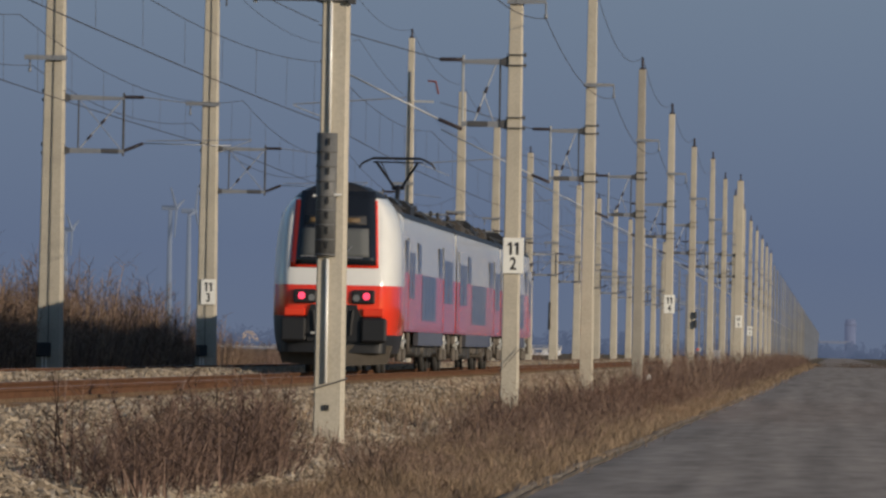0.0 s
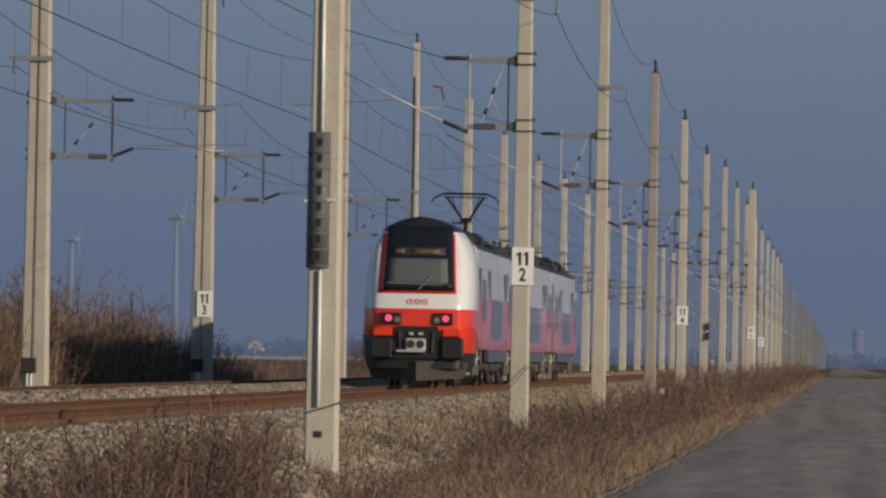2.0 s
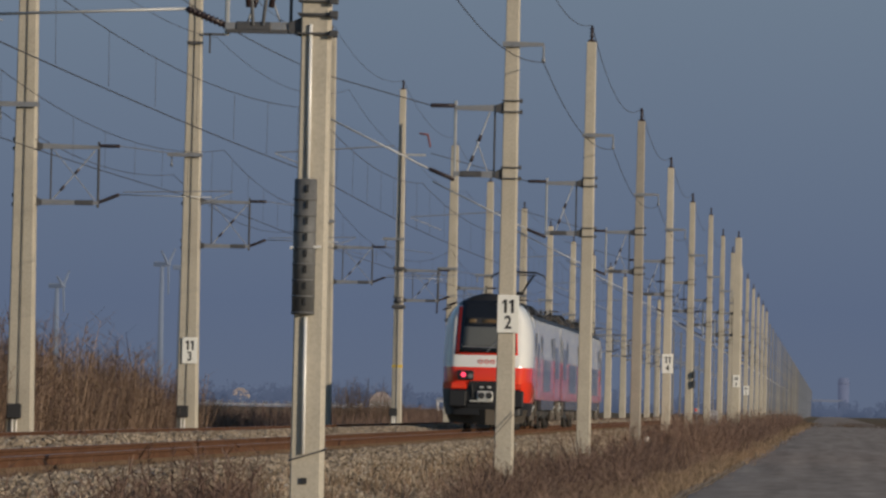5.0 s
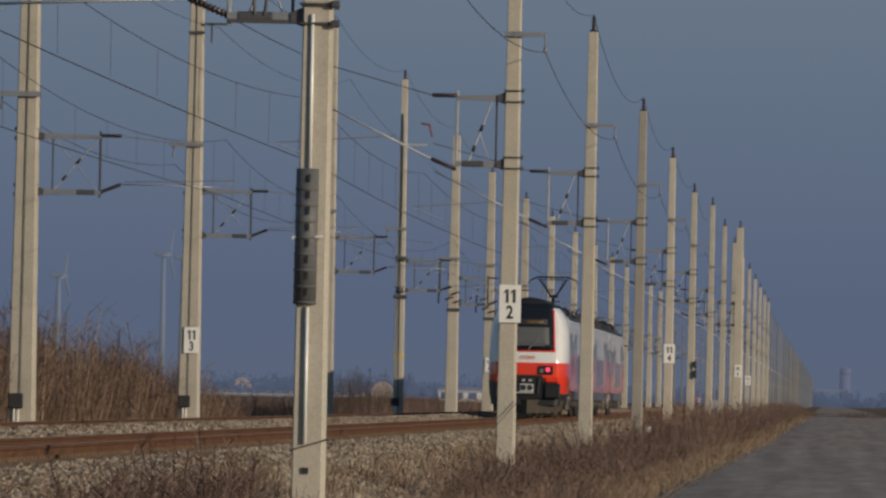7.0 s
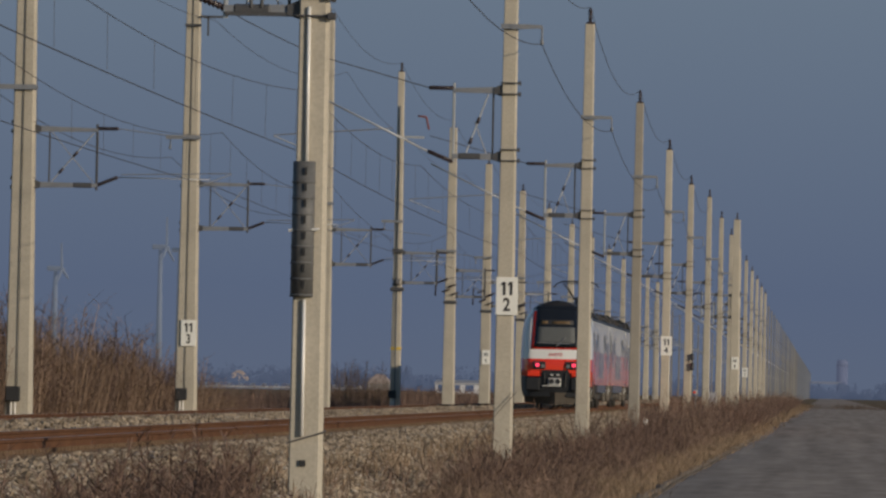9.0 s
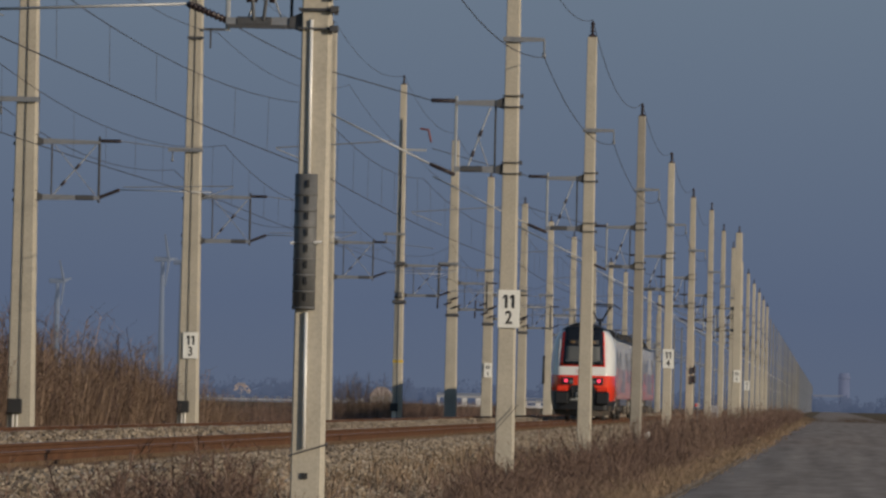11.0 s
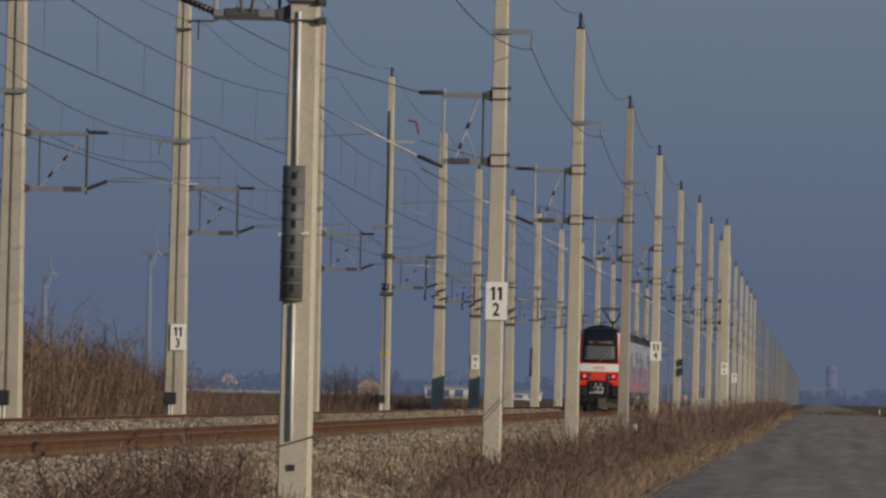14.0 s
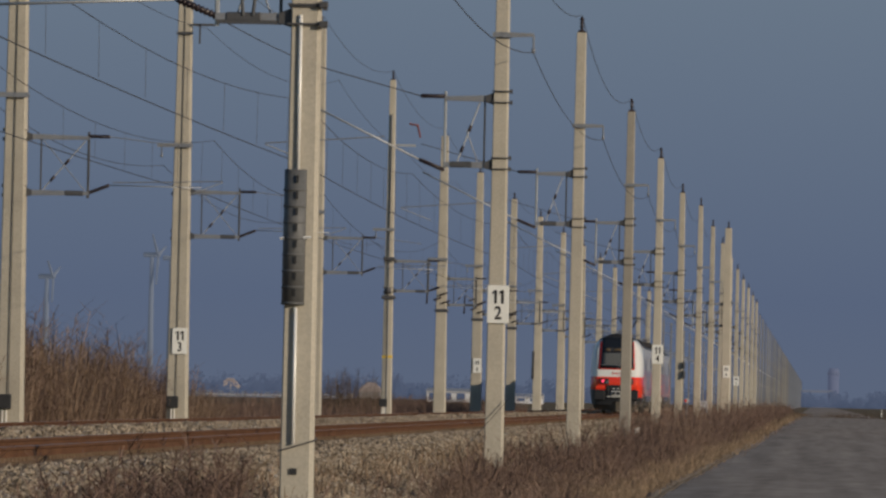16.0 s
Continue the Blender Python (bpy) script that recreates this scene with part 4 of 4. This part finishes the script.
                part("coil_spring", tube(bmesh.new(), (sx * 1.18, yb + d * 0.62, 0.56), (sx * 1.18, yb + d * 0.62, 0.92), 0.10, 10), COUPLER if d > 0 else T_FRAME, bogie)
            part("damper", tube(bmesh.new(), (sx * 1.27, yb - 0.9, 0.66), (sx * 1.27, yb + 0.9, 0.74), 0.05, 8), COUPLER, bogie)
            part("damper", tube(bmesh.new(), (sx * 1.30, yb + 1.9, 0.45), (sx * 1.30, yb + 1.9, 0.93), 0.05, 8), T_FRAME, bogie)
    yy = y0 + (8.4 if k == 0 else 7.2)
    while yy < y1 - 8.6:
        ln = 1.1 + rng.random() * 1.5
        bm = bmesh.new()
        box(bm, -1.24, yy, 0.30 + rng.random() * 0.2, 1.24, yy + ln, 0.80, 0, 0.04)
        part("underfloor_box", bm, T_GREY if rng.random() < 0.6 else T_FRAME, car)
        yy += ln + 0.25 + rng.random() * 0.5
    bm = bmesh.new()
    box(bm, -0.9, y0, 0.66, 0.9, y1 - 0.5, 0.94)
    part("floor_beam", bm, T_GREY, car)
    return car


def build_pantograph(t, y):
    bm = bmesh.new()
    box(bm, -0.65, y - 0.9, 3.70, 0.65, y + 0.9, 3.98, 0, 0.03)
    base = part("pantograph", bm, T_BLACK, t, "raised pantograph")
    bm = bmesh.new()
    for s in (-1, 1):
        tube(bm, (s * 0.09, y + 0.35, 4.58), (s * 0.52, y - 0.35, 5.20), 0.034, 6)
        tube(bm, (s * 0.14, y + 0.30, 4.62), (s * 0.40, y - 0.30, 5.20), 0.014, 6)
    tube(bm, (0, y - 0.6, 3.95), (0, y + 0.35, 4.6), 0.06, 6)
    tube(bm, (-0.16, y + 0.35, 4.57), (0.16, y + 0.35, 4.57), 0.055, 6)
    part("pantograph_arm", bm, T_BLACK, base)
    bm = bmesh.new()
    tube(bm, (-0.60, y - 0.35, 5.29), (0.60, y - 0.35, 5.29), 0.038, 6)
    tube(bm, (-0.62, y - 0.05, 5.20), (0.62, y - 0.05, 5.20), 0.02, 6)
    for s in (-1, 1):
        tube(bm, (s * 0.60, y - 0.35, 5.29), (s * 0.86, y - 0.35, 5.17), 0.03, 6)
        tube(bm, (s * 0.86, y - 0.35, 5.17), (s * 0.95, y - 0.35, 5.04), 0.025, 6)
    part("collector_head", bm, T_BLACK, base)


def build_train():
    t = thing("train", pose(-10.5, 209.5, 0), "red and white electric multiple-unit train with lit tail lights", "train")
    build_nose(t)
    for k in range(3):
        build_car(t, k)
    build_pantograph(t, 31.0)
    return t


train = build_train()


# ---- plants ----
def blades(name, base, height, width, lean, material, label, category, seed):
    """Many bent blades or stalks in one mesh: base (n, 3), height, width and lean per blade."""
    rng = np.random.default_rng(seed)
    n = len(base)
    a, b = rng.random(n) * math.tau, rng.random(n) * math.tau
    side = np.stack([np.cos(a), np.sin(a), np.zeros(n)], -1) * (width / 2)[:, None]
    out = np.stack([np.cos(b), np.sin(b), np.zeros(n)], -1) * (lean * height)[:, None]
    up = np.stack([np.zeros(n), np.zeros(n), height], -1)
    mid, tip = base + up * 0.55 + out * 0.35, base + up + out
    v = np.stack([base - side, base + side, mid + side * 0.8, mid - side * 0.8, tip], 1).reshape(-1, 3)
    o = np.arange(n) * 5
    faces = np.stack([o, o + 1, o + 2, o + 3], -1).tolist() + np.stack([o + 3, o + 2, o + 4], -1).tolist()
    return soup(name, v.tolist(), faces, material, "stuff", label, category)


def verge_z(x):
    return np.interp(x, [-8.5, -8.0, -7.4, -6.6, -5.9, -5.2, -4.4, -3.6, -3.0], [-0.21, -0.28, -0.46, -0.66, -0.80, -0.82, -0.84, -0.88, -0.93])


def grass_from(x0, y):
    """The strip of plants narrows towards the nearest stretch, where the stones reach further out."""
    return np.interp(y, [92, 128, 190], [-4.75, -5.3, x0])


def tuft_field(name, n_tufts, per, y_range, x_range, h, w, lean, material, label, seed, power=2.0, patch=1.0, edge=True, strip=0.0):
    rng = np.random.default_rng(seed)
    y = y_range[0] + rng.random(n_tufts) ** power * (y_range[1] - y_range[0])
    x = x_range[0] + rng.random(n_tufts) * (x_range[1] - x_range[0])
    if edge:
        lim = road_edge(y) - 0.20 + 0.09 * np.sin(y * 0.4) + rng.normal(0, 0.08, n_tufts)
        hi = np.minimum(x_range[1], lim) if x_range[1] < -3 else lim
        x0 = grass_from(x_range[0], y)
        x = x0 + rng.random(n_tufts) * (hi - x0)
        if strip:
            x = hi - rng.random(n_tufts) ** 1.5 * strip
    clump = 0.5 + 0.5 * np.sin(y * 0.55 + 1.7 * np.sin(x * 1.3)) * np.sin(y * 0.13 + x)
    keep = rng.random(n_tufts) < (1 - patch) + patch * clump
    x, y, clump = x[keep], y[keep], clump[keep]
    k = len(x)
    spread = 0.09 + 0.0004 * y
    bx = np.repeat(x, per) + rng.normal(0, 1, k * per) * np.repeat(spread, per)
    by = np.repeat(y, per) + rng.normal(0, 1, k * per) * np.repeat(spread, per)
    base = np.stack([bx, by, verge_z(bx) - 0.02], -1)
    hh = np.repeat(h * (0.55 + 0.6 * clump) * (0.7 + 0.6 * rng.random(k)), per) * (0.4 + 0.75 * rng.random(k * per))
    ww = w * (0.6 + 0.8 * rng.random(k * per)) * (1 + by / 220)
    return blades(name, base, hh, ww, lean * rng.random(k * per), material, label, "grass", seed + 1)


def shrub(name, centres, height, radius, stems, twigs, material, label, category, seed, spread_y=1.0, lean=0.05):
    """Bare-stemmed weeds or brush: each plant has forking stems with fine side twigs."""
    rng = np.random.default_rng(seed)
    bases, hs, ws, ln, rots = [], [], [], [], []
    segs = []
    for (cx, cy, cz), h in zip(centres, height):
        for _ in range(stems):
            a, d = rng.random() * math.tau, rng.random() ** 0.6 * radius
            x0, y0 = cx + math.cos(a) * d * 0.5, cy + math.sin(a) * d * 0.5 * spread_y
            hh = h * (0.55 + 0.5 * rng.random())
            tx, ty = x0 + math.cos(a) * d * 0.5 + rng.normal(0, lean * hh), y0 + math.sin(a) * d * 0.5 + rng.normal(0, lean * hh)
            segs.append((x0, y0, cz, tx, ty, cz + hh, 0.006 + 0.004 * hh))
            for _ in range(twigs):
                u = 0.3 + 0.7 * rng.random()
                px, py, pz = x0 + (tx - x0) * u, y0 + (ty - y0) * u, cz + hh * u
                l = hh * (0.12 + 0.2 * rng.random()) * (1.15 - u * 0.6)
                b = rng.random() * math.tau
                segs.append((px, py, pz, px + math.cos(b) * l * 0.85, py + math.sin(b) * l * 0.85, pz + l * (0.25 + 0.6 * rng.random()), 0.004 + 0.002 * hh))
    s = np.array(segs)
    n = len(s)
    a = rng.random(n) * math.tau
    side = np.stack([np.cos(a), np.sin(a), np.zeros(n)], -1) * s[:, 6:7]
    v = np.stack([s[:, :3] - side, s[:, :3] + side, s[:, 3:6] + side * 0.35, s[:, 3:6] - side * 0.35], 1).reshape(-1, 3)
    o = np.arange(n) * 4
    return soup(name, v.tolist(), np.stack([o, o + 1, o + 2, o + 3], -1).tolist(), material, "stuff", label, category)


tuft_field("verge_grass", 14000, 10, (55, 420), (-5.9, 0), 0.20, 0.0052, 1.1, STRAW, "dry brown grass on the road verge", 21, 1.9, 0.75)
tuft_field("verge_edge_grass", 4200, 10, (90, 460), (-5.9, 0), 0.24, 0.006, 1.0, PALE_STRAW, "bleached straw tufts along the road edge", 25, 1.5, 0.95, True, 0.9)
tuft_field("verge_grass_far", 9000, 8, (400, 1500), (-7.0, 0), 0.34, 0.012, 0.8, STRAW, "dry straw grass along the far verge", 23, 1.6, 0.4)
rng = np.random.default_rng(31)


def verge_brush(name, n, ys, xs, hmin, hmax, power, seed, label, stems=8, twigs=11, radius=0.42, material=WEED):
    rng = np.random.default_rng(seed)
    cs, hs = [], []
    for _ in range(n):
        y = ys[0] + rng.random() ** power * (ys[1] - ys[0])
        hi = min(xs[1], road_edge(y) - 0.5)
        x0 = float(grass_from(xs[0], y))
        x = x0 + rng.random() * (hi - x0)
        cs.append((x, y, float(verge_z(x)) - 0.02))
        clump = 0.5 + 0.5 * math.sin(y * 0.5 + 1.3 * math.sin(x * 2))
        swell = 0.75 + 0.6 * math.sin(y * 0.19 + x * 1.1) * math.sin(y * 0.067 + 0.8) + 0.25 * math.sin(y * 0.9 + 3 * x)
        hs.append((hmin + (hmax - hmin) * clump * rng.random()) * max(0.35, swell) * float(np.interp(y, [80, 135], [0.5, 1.0])))
    shrub(name, cs, hs, radius, stems, twigs, material, label, "weeds", seed + 1, 1.0, 0.34)


verge_brush("verge_weeds", 5600, (56, 420), (-5.8, -3.3), 0.12, 0.52, 1.5, 45, "low tangled dead brown weeds on the verge")
verge_brush("verge_weeds_far", 3000, (345, 1700), (-6.8, -3.9), 0.6, 1.5, 1.5, 47, "tangled dead weeds far along the verge", 7, 5, 0.5)
verge_brush("verge_undergrowth", 380, (150, 330), (-5.5, -3.8), 0.25, 0.75, 1.1, 63, "dark reddish undergrowth of dead weeds on the verge", 14, 16, 0.5, BUSH)
verge_brush("verge_bushes_far", 1100, (360, 1500), (-6.6, -3.2), 0.8, 1.75, 1.3, 65, "dark reddish dead weeds far along the verge", 12, 8, 0.8, BUSH)
verge_brush("verge_bushes", 420, (190, 640), (-6.3, -4.5), 0.35, 1.15, 1.2, 57, "reddish-brown bushy dead weeds between the masts", 14, 12, 0.7, BUSH)
cs = [(-4.9 - rng.random() * 1.0, 69 + rng.random() * 29, -0.66) for _ in range(130)]
cs = [c for c in cs if c[1] < -17.6 * c[0]]
shrub("tall_dead_weeds", cs, [(0.45 + 0.6 * rng.random()) * (0.6 + 0.45 * math.sin(c[1] * 0.8 + c[0] * 2)) for c in cs], 0.5, 12, 24, BUSH, "tall bushy dead brown weeds before the ballast", "weeds", 49, 1.0, 0.16)
cs = []
for _ in range(120):
    y, x = 99 + rng.random() * 75, -6.5 + rng.random() * 1.3
    cs.append((x, y, float(np.interp(x - shoulder(y), [-8.0, -7.4, -6.6, -5.8, -5.2], [-0.28, -0.46, -0.66, -0.85, -0.83])) - 0.03))
shrub("ballast_weeds", cs, [0.12 + 0.3 * rng.random() ** 1.5 for _ in cs], 0.3, 8, 8, WEED, "sparse dead weeds growing out of the ballast foot", "weeds", 59)
verge_brush("dead_weed_brush", 80, (140, 330), (-6.6, -5.0), 0.4, 0.75, 1.0, 51, "bushy dead weeds round the mast feet")

tuft_field("slope_grass", 520, 12, (104, 240), (-7.5, -6.4), 0.28, 0.010, 1.0, STRAW, "dry grass tufts on the ballast slope", 61, 1.0, 0.9, False)


def marker_post(x, y, h, label):
    t = thing("marker_post", pose(x, y, float(verge_z(x))), label, "post")
    part("stake", tube(bmesh.new(), (0, 0, -0.2), (0.02, 0, h), 0.03, 8), STEEL_DARK, t)
    bm = bmesh.new()
    box(bm, -0.09, -0.06, h - 0.02, 0.09, 0.06, h + 0.2, 0, 0.03)
    part("cap", bm, ENAMEL, t, "white cap")


marker_post(-5.9, 336, 0.42, "short stake with white cap in the dead weeds")
t = thing("delineator_post", pose(9.0, 1380, -0.93), "white roadside delineator post", "post")
bm = bmesh.new()
box(bm, -0.07, -0.05, -0.2, 0.07, 0.05, 0.95, 0, 0.02)
post = part("post", bm, ENAMEL, t)
bm = bmesh.new()
box(bm, -0.075, -0.056, 0.62, 0.075, 0.056, 0.8)
part("black_band", bm, INK, post)
t = thing("signal_board", pose(-6.1, 482, -0.75), "small red and white board on a post by the masts", "sign")
part("post", tube(bmesh.new(), (0, 0, -0.2), (0, 0, 1.3), 0.035, 8), STEEL, t)
part("board", tube(bmesh.new(), (0, -0.05, 1.5), (0, -0.02, 1.5), 0.12, 16), HALL_ROOF, t)
part("red_disc", tube(bmesh.new(), (-0.06, -0.07, 1.5), (-0.06, -0.05, 1.5), 0.06, 14), T_RED, t)
t = thing("relay_cabinet", pose(-6.0, 546, -0.75), "white relay cabinet on a plinth beside the masts", "cabinet")
bm = bmesh.new()
box(bm, -0.2, -0.2, 0.75, 0.2, 0.2, 1.5, 0, 0.02)
part("body", bm, HALL_ROOF, t)
bm = bmesh.new()
box(bm, -0.22, -0.17, -0.2, 0.22, 0.17, 0.76)
part("plinth", bm, CONCRETE, t)

# brush and reeds beyond the tracks
cs, hs = [], []
for _ in range(1700):
    y = 200 + rng.random() * 142
    x = -19.6 - rng.random() * 4.2
    fall = min(1.0, max(0.34, (372 - y) / 80))
    swell = 0.72 + 0.28 * math.sin(y * 0.31 + 1.1) * math.sin(y * 0.083 + x * 0.4)
    cs.append((x, y, -0.45))
    hs.append((1.35 + 2.3 * rng.random() ** 1.4) * fall * swell)
tops = [(c, h) for i, (c, h) in enumerate(zip(cs, hs)) if i % 4 == 0]
shrub("brush_plumes", [c for c, _ in tops], [h * 1.12 for _, h in tops], 0.5, 5, 34, BUSH, "feathery dark tops of bare brush beyond the tracks", "thicket", 38, 1.0, 0.09)
shrub("brush_thicket", cs, hs, 0.8, 8, 15, REED, "tall rusty-brown bare brush and reed thicket", "thicket", 37, 1.0, 0.11)
cs, hs = [], []
for _ in range(900):
    y = 330 + rng.random() * 420
    x = -20.5 - rng.random() * 9
    cs.append((x, y, -0.5))
    hs.append(0.6 + rng.random() * 0.7)
shrub("low_brush", cs, hs, 0.7, 10, 5, BUSH, "low rusty-brown brush beyond the tracks", "brush", 39)
cs = [(-21.5 - rng.random() * 3, 505 + rng.random() * 14, -0.5) for _ in range(30)]
shrub("dark_shrub", cs, [1.4 + rng.random() * 1.2 for _ in cs], 0.8, 10, 8, TWIG, "dark bare shrub beyond the tracks", "shrub", 41)


# ---- distance ----
def far_wood(name, x0, x1, y, h, n, seed):
    rng = np.random.default_rng(seed)
    verts, faces = [], []
    for _ in range(n):
        x, yy = x0 + rng.random() * (x1 - x0), y + rng.random() * 120
        hh, r = h * (0.4 + 0.9 * rng.random() ** 1.5), 1.2 + rng.random() * 2.6
        for _ in range(60):
            a, u = rng.random() * math.tau, rng.random()
            px, py, pz = x + math.cos(a) * r * rng.random(), yy + math.sin(a) * r, -0.9 + hh * (0.0 + 0.9 * u)
            s = (0.3 + rng.random() * 0.6) * (1.1 - 0.6 * u)
            k = len(verts)
            verts += [(px - s, py, pz - s), (px + s, py + 0.3, pz - s * 0.6), (px + s * 0.2, py, pz + s), (px - 0.2 * s, py + s, pz - 0.2 * s)]
            faces += [(k, k + 1, k + 2), (k + 1, k + 3, k + 2), (k + 3, k, k + 2)]
    return soup(name, verts, faces, FAR_HAZE_DARK, "stuff", "hazy band of bare winter trees on the horizon", "woods")


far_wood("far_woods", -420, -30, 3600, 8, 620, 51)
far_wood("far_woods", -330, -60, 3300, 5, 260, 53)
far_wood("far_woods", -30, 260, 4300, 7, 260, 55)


def house(x, y, w, d, h, roof, label):
    t = thing("house", pose(x, y, -0.9), label, "house", "distant houses")
    bm = bmesh.new()
    box(bm, -w / 2, -d / 2, -0.3, w / 2, d / 2, h)
    part("wall", bm, HOUSE_WALL, t)
    bm = bmesh.new()
    low = [bm.verts.new((sx * (w / 2 + 0.4), sy * (d / 2 + 0.4), h - 0.1)) for sx, sy in ((-1, -1), (1, -1), (1, 1), (-1, 1))]
    mid = [bm.verts.new((sx * w * 0.36, sy * d * 0.3, h + roof * 0.62)) for sx, sy in ((-1, -1), (1, -1), (1, 1), (-1, 1))]
    ridge = [bm.verts.new((sx * w * 0.16, 0, h + roof)) for sx in (-1, 1)]
    for i in range(4):
        bm.faces.new((low[i], low[(i + 1) % 4], mid[(i + 1) % 4], mid[i]))
    for q in ((mid[0], mid[1], ridge[1], ridge[0]), (mid[2], mid[3], ridge[0], ridge[1]), (mid[1], mid[2], ridge[1]), (mid[3], mid[0], ridge[0]), low[::-1]):
        bm.faces.new(q)
    part("roof", bm, ROOF_TILE, t)
    return t


for hx, hy, hw, hh, hr in ((-205, 3550, 6, 3.2, 3.0), (-143.4, 3270, 7, 2.5, 3.0), (-186, 3560, 5, 2.4, 2.0)):
    house(hx, hy, hw, 8, hh, hr, "small pale house with tiled roof on the horizon")


def hall(x, y, w, h, label, cladding):
    t = thing("hall", pose(x, y, -0.9), label, "hall", "distant halls")
    bm = bmesh.new()
    box(bm, -w / 2, -8, -0.3, w / 2, 8, h)
    wall = part("wall", bm, cladding, t)
    bm = bmesh.new()
    prism(bm, [(-8.2, h - 0.05), (8.2, h - 0.05), (8.2, h + 0.35), (0, h + 1.0), (-8.2, h + 0.35)], "x", -w / 2 - 0.2, w / 2 + 0.2)
    part("roof", bm, HALL_ROOF, t)
    for i in range(int(w / 3)):
        bm = bmesh.new()
        box(bm, -w / 2 + i * 3 + 0.5, -8.05, 0.8, -w / 2 + i * 3 + 2.3, -7.98, 2.2)
        # The bays share the woods' dark glow, which stands for haze.
        part("bay", bm, FAR_HAZE_DARK, wall)


hall(-79, 2200, 10, 2.3, "low white hall with flat roof on the horizon", HALL_WALL)
hall(-63.5, 2250, 6, 1.5, "low white hall with flat roof on the horizon", HALL_WALL)


t = thing("silo_tower", pose(8, 4650, -0.9), "pale hazy tower on the far horizon", "tower")
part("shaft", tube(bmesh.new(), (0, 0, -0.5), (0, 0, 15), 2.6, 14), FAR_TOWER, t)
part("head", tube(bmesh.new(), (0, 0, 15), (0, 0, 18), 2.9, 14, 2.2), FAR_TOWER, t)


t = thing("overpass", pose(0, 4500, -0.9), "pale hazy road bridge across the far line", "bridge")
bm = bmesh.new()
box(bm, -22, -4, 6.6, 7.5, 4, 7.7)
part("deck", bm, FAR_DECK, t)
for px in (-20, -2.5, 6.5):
    part("pier", tube(bmesh.new(), (px, 0, -0.5), (px, 0, 6.65), 0.5, 10), FAR_HAZE_DARK, t)


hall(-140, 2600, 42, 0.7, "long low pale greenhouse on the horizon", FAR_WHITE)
# Stands on the straight lane, placed to close it off in the camera's view.
cs = [(-2.0 + rng.random() * 12, 1150 + rng.random() * 60, -0.92) for _ in range(110)]
shrub("roadside_brush", cs, [0.35 + 0.6 * rng.random() for _ in cs], 1.0, 9, 6, TWIG, "dark low brush across the far lane, placed to fit the view", "brush", 71)


def wind_turbine(x, y, hub, blade, phase, label):
    t = thing("wind_turbine", pose(x, y, -0.9, 0, 0, 78), label, "wind turbine", "wind turbines")
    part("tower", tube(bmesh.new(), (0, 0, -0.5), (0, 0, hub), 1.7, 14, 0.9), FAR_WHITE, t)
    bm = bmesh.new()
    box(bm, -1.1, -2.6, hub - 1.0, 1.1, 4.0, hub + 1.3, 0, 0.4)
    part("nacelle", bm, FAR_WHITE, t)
    bm = bmesh.new()
    tube(bm, (0, -1.2, 0), (0, 0.6, 0), 0.6, 10, 1.0)
    for i in range(3):
        a = math.tau * i / 3
        d, n = Vector((math.sin(a), 0, math.cos(a))), Vector((math.cos(a), 0, -math.sin(a)))
        pts = [(0.4, -0.5), (blade * 0.2, -1.0), (blade, -0.15), (blade, 0.15), (blade * 0.2, 0.7), (0.4, 0.5)]
        lo = [bm.verts.new(d * u + n * v + Vector((0, -0.45, 0))) for u, v in pts]
        hi = [bm.verts.new(d * u + n * v + Vector((0, 0.25, 0))) for u, v in pts]
        bm.faces.new(lo)
        bm.faces.new(hi[::-1])
        for q in range(6):
            bm.faces.new((lo[q], hi[q], hi[(q + 1) % 6], lo[(q + 1) % 6]))
    bmesh.ops.recalc_face_normals(bm, faces=bm.faces)
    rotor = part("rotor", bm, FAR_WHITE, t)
    rotor.matrix_basis = pose(0, -2.9, hub, 0, phase, 0)
    return rotor, hub, phase


rotors = [wind_turbine(-357.6, 4700, 53, 12, 67, "pale three-bladed wind turbine far beyond the fields"),
          wind_turbine(-309, 4700, 64, 14, 72, "pale three-bladed wind turbine far beyond the fields"),
          wind_turbine(-306.5, 4800, 64, 14, 20, "pale three-bladed wind turbine far beyond the fields")]


def motions():
    walk(train, [(t, pose(-10.5, y, 0)) for t, y in ((0, 209.5), (2, 251.3), (4, 292.8), (6, 334.3), (8, 375.5), (10, 416.3), (12, 456.5), (14, 495.9), (16, 534.5))])
    for rotor, hub, phase in rotors:
        walk(rotor, [(t, pose(0, -2.9, hub, 0, phase + 45 * t, 0)) for t in range(17)])


motions()
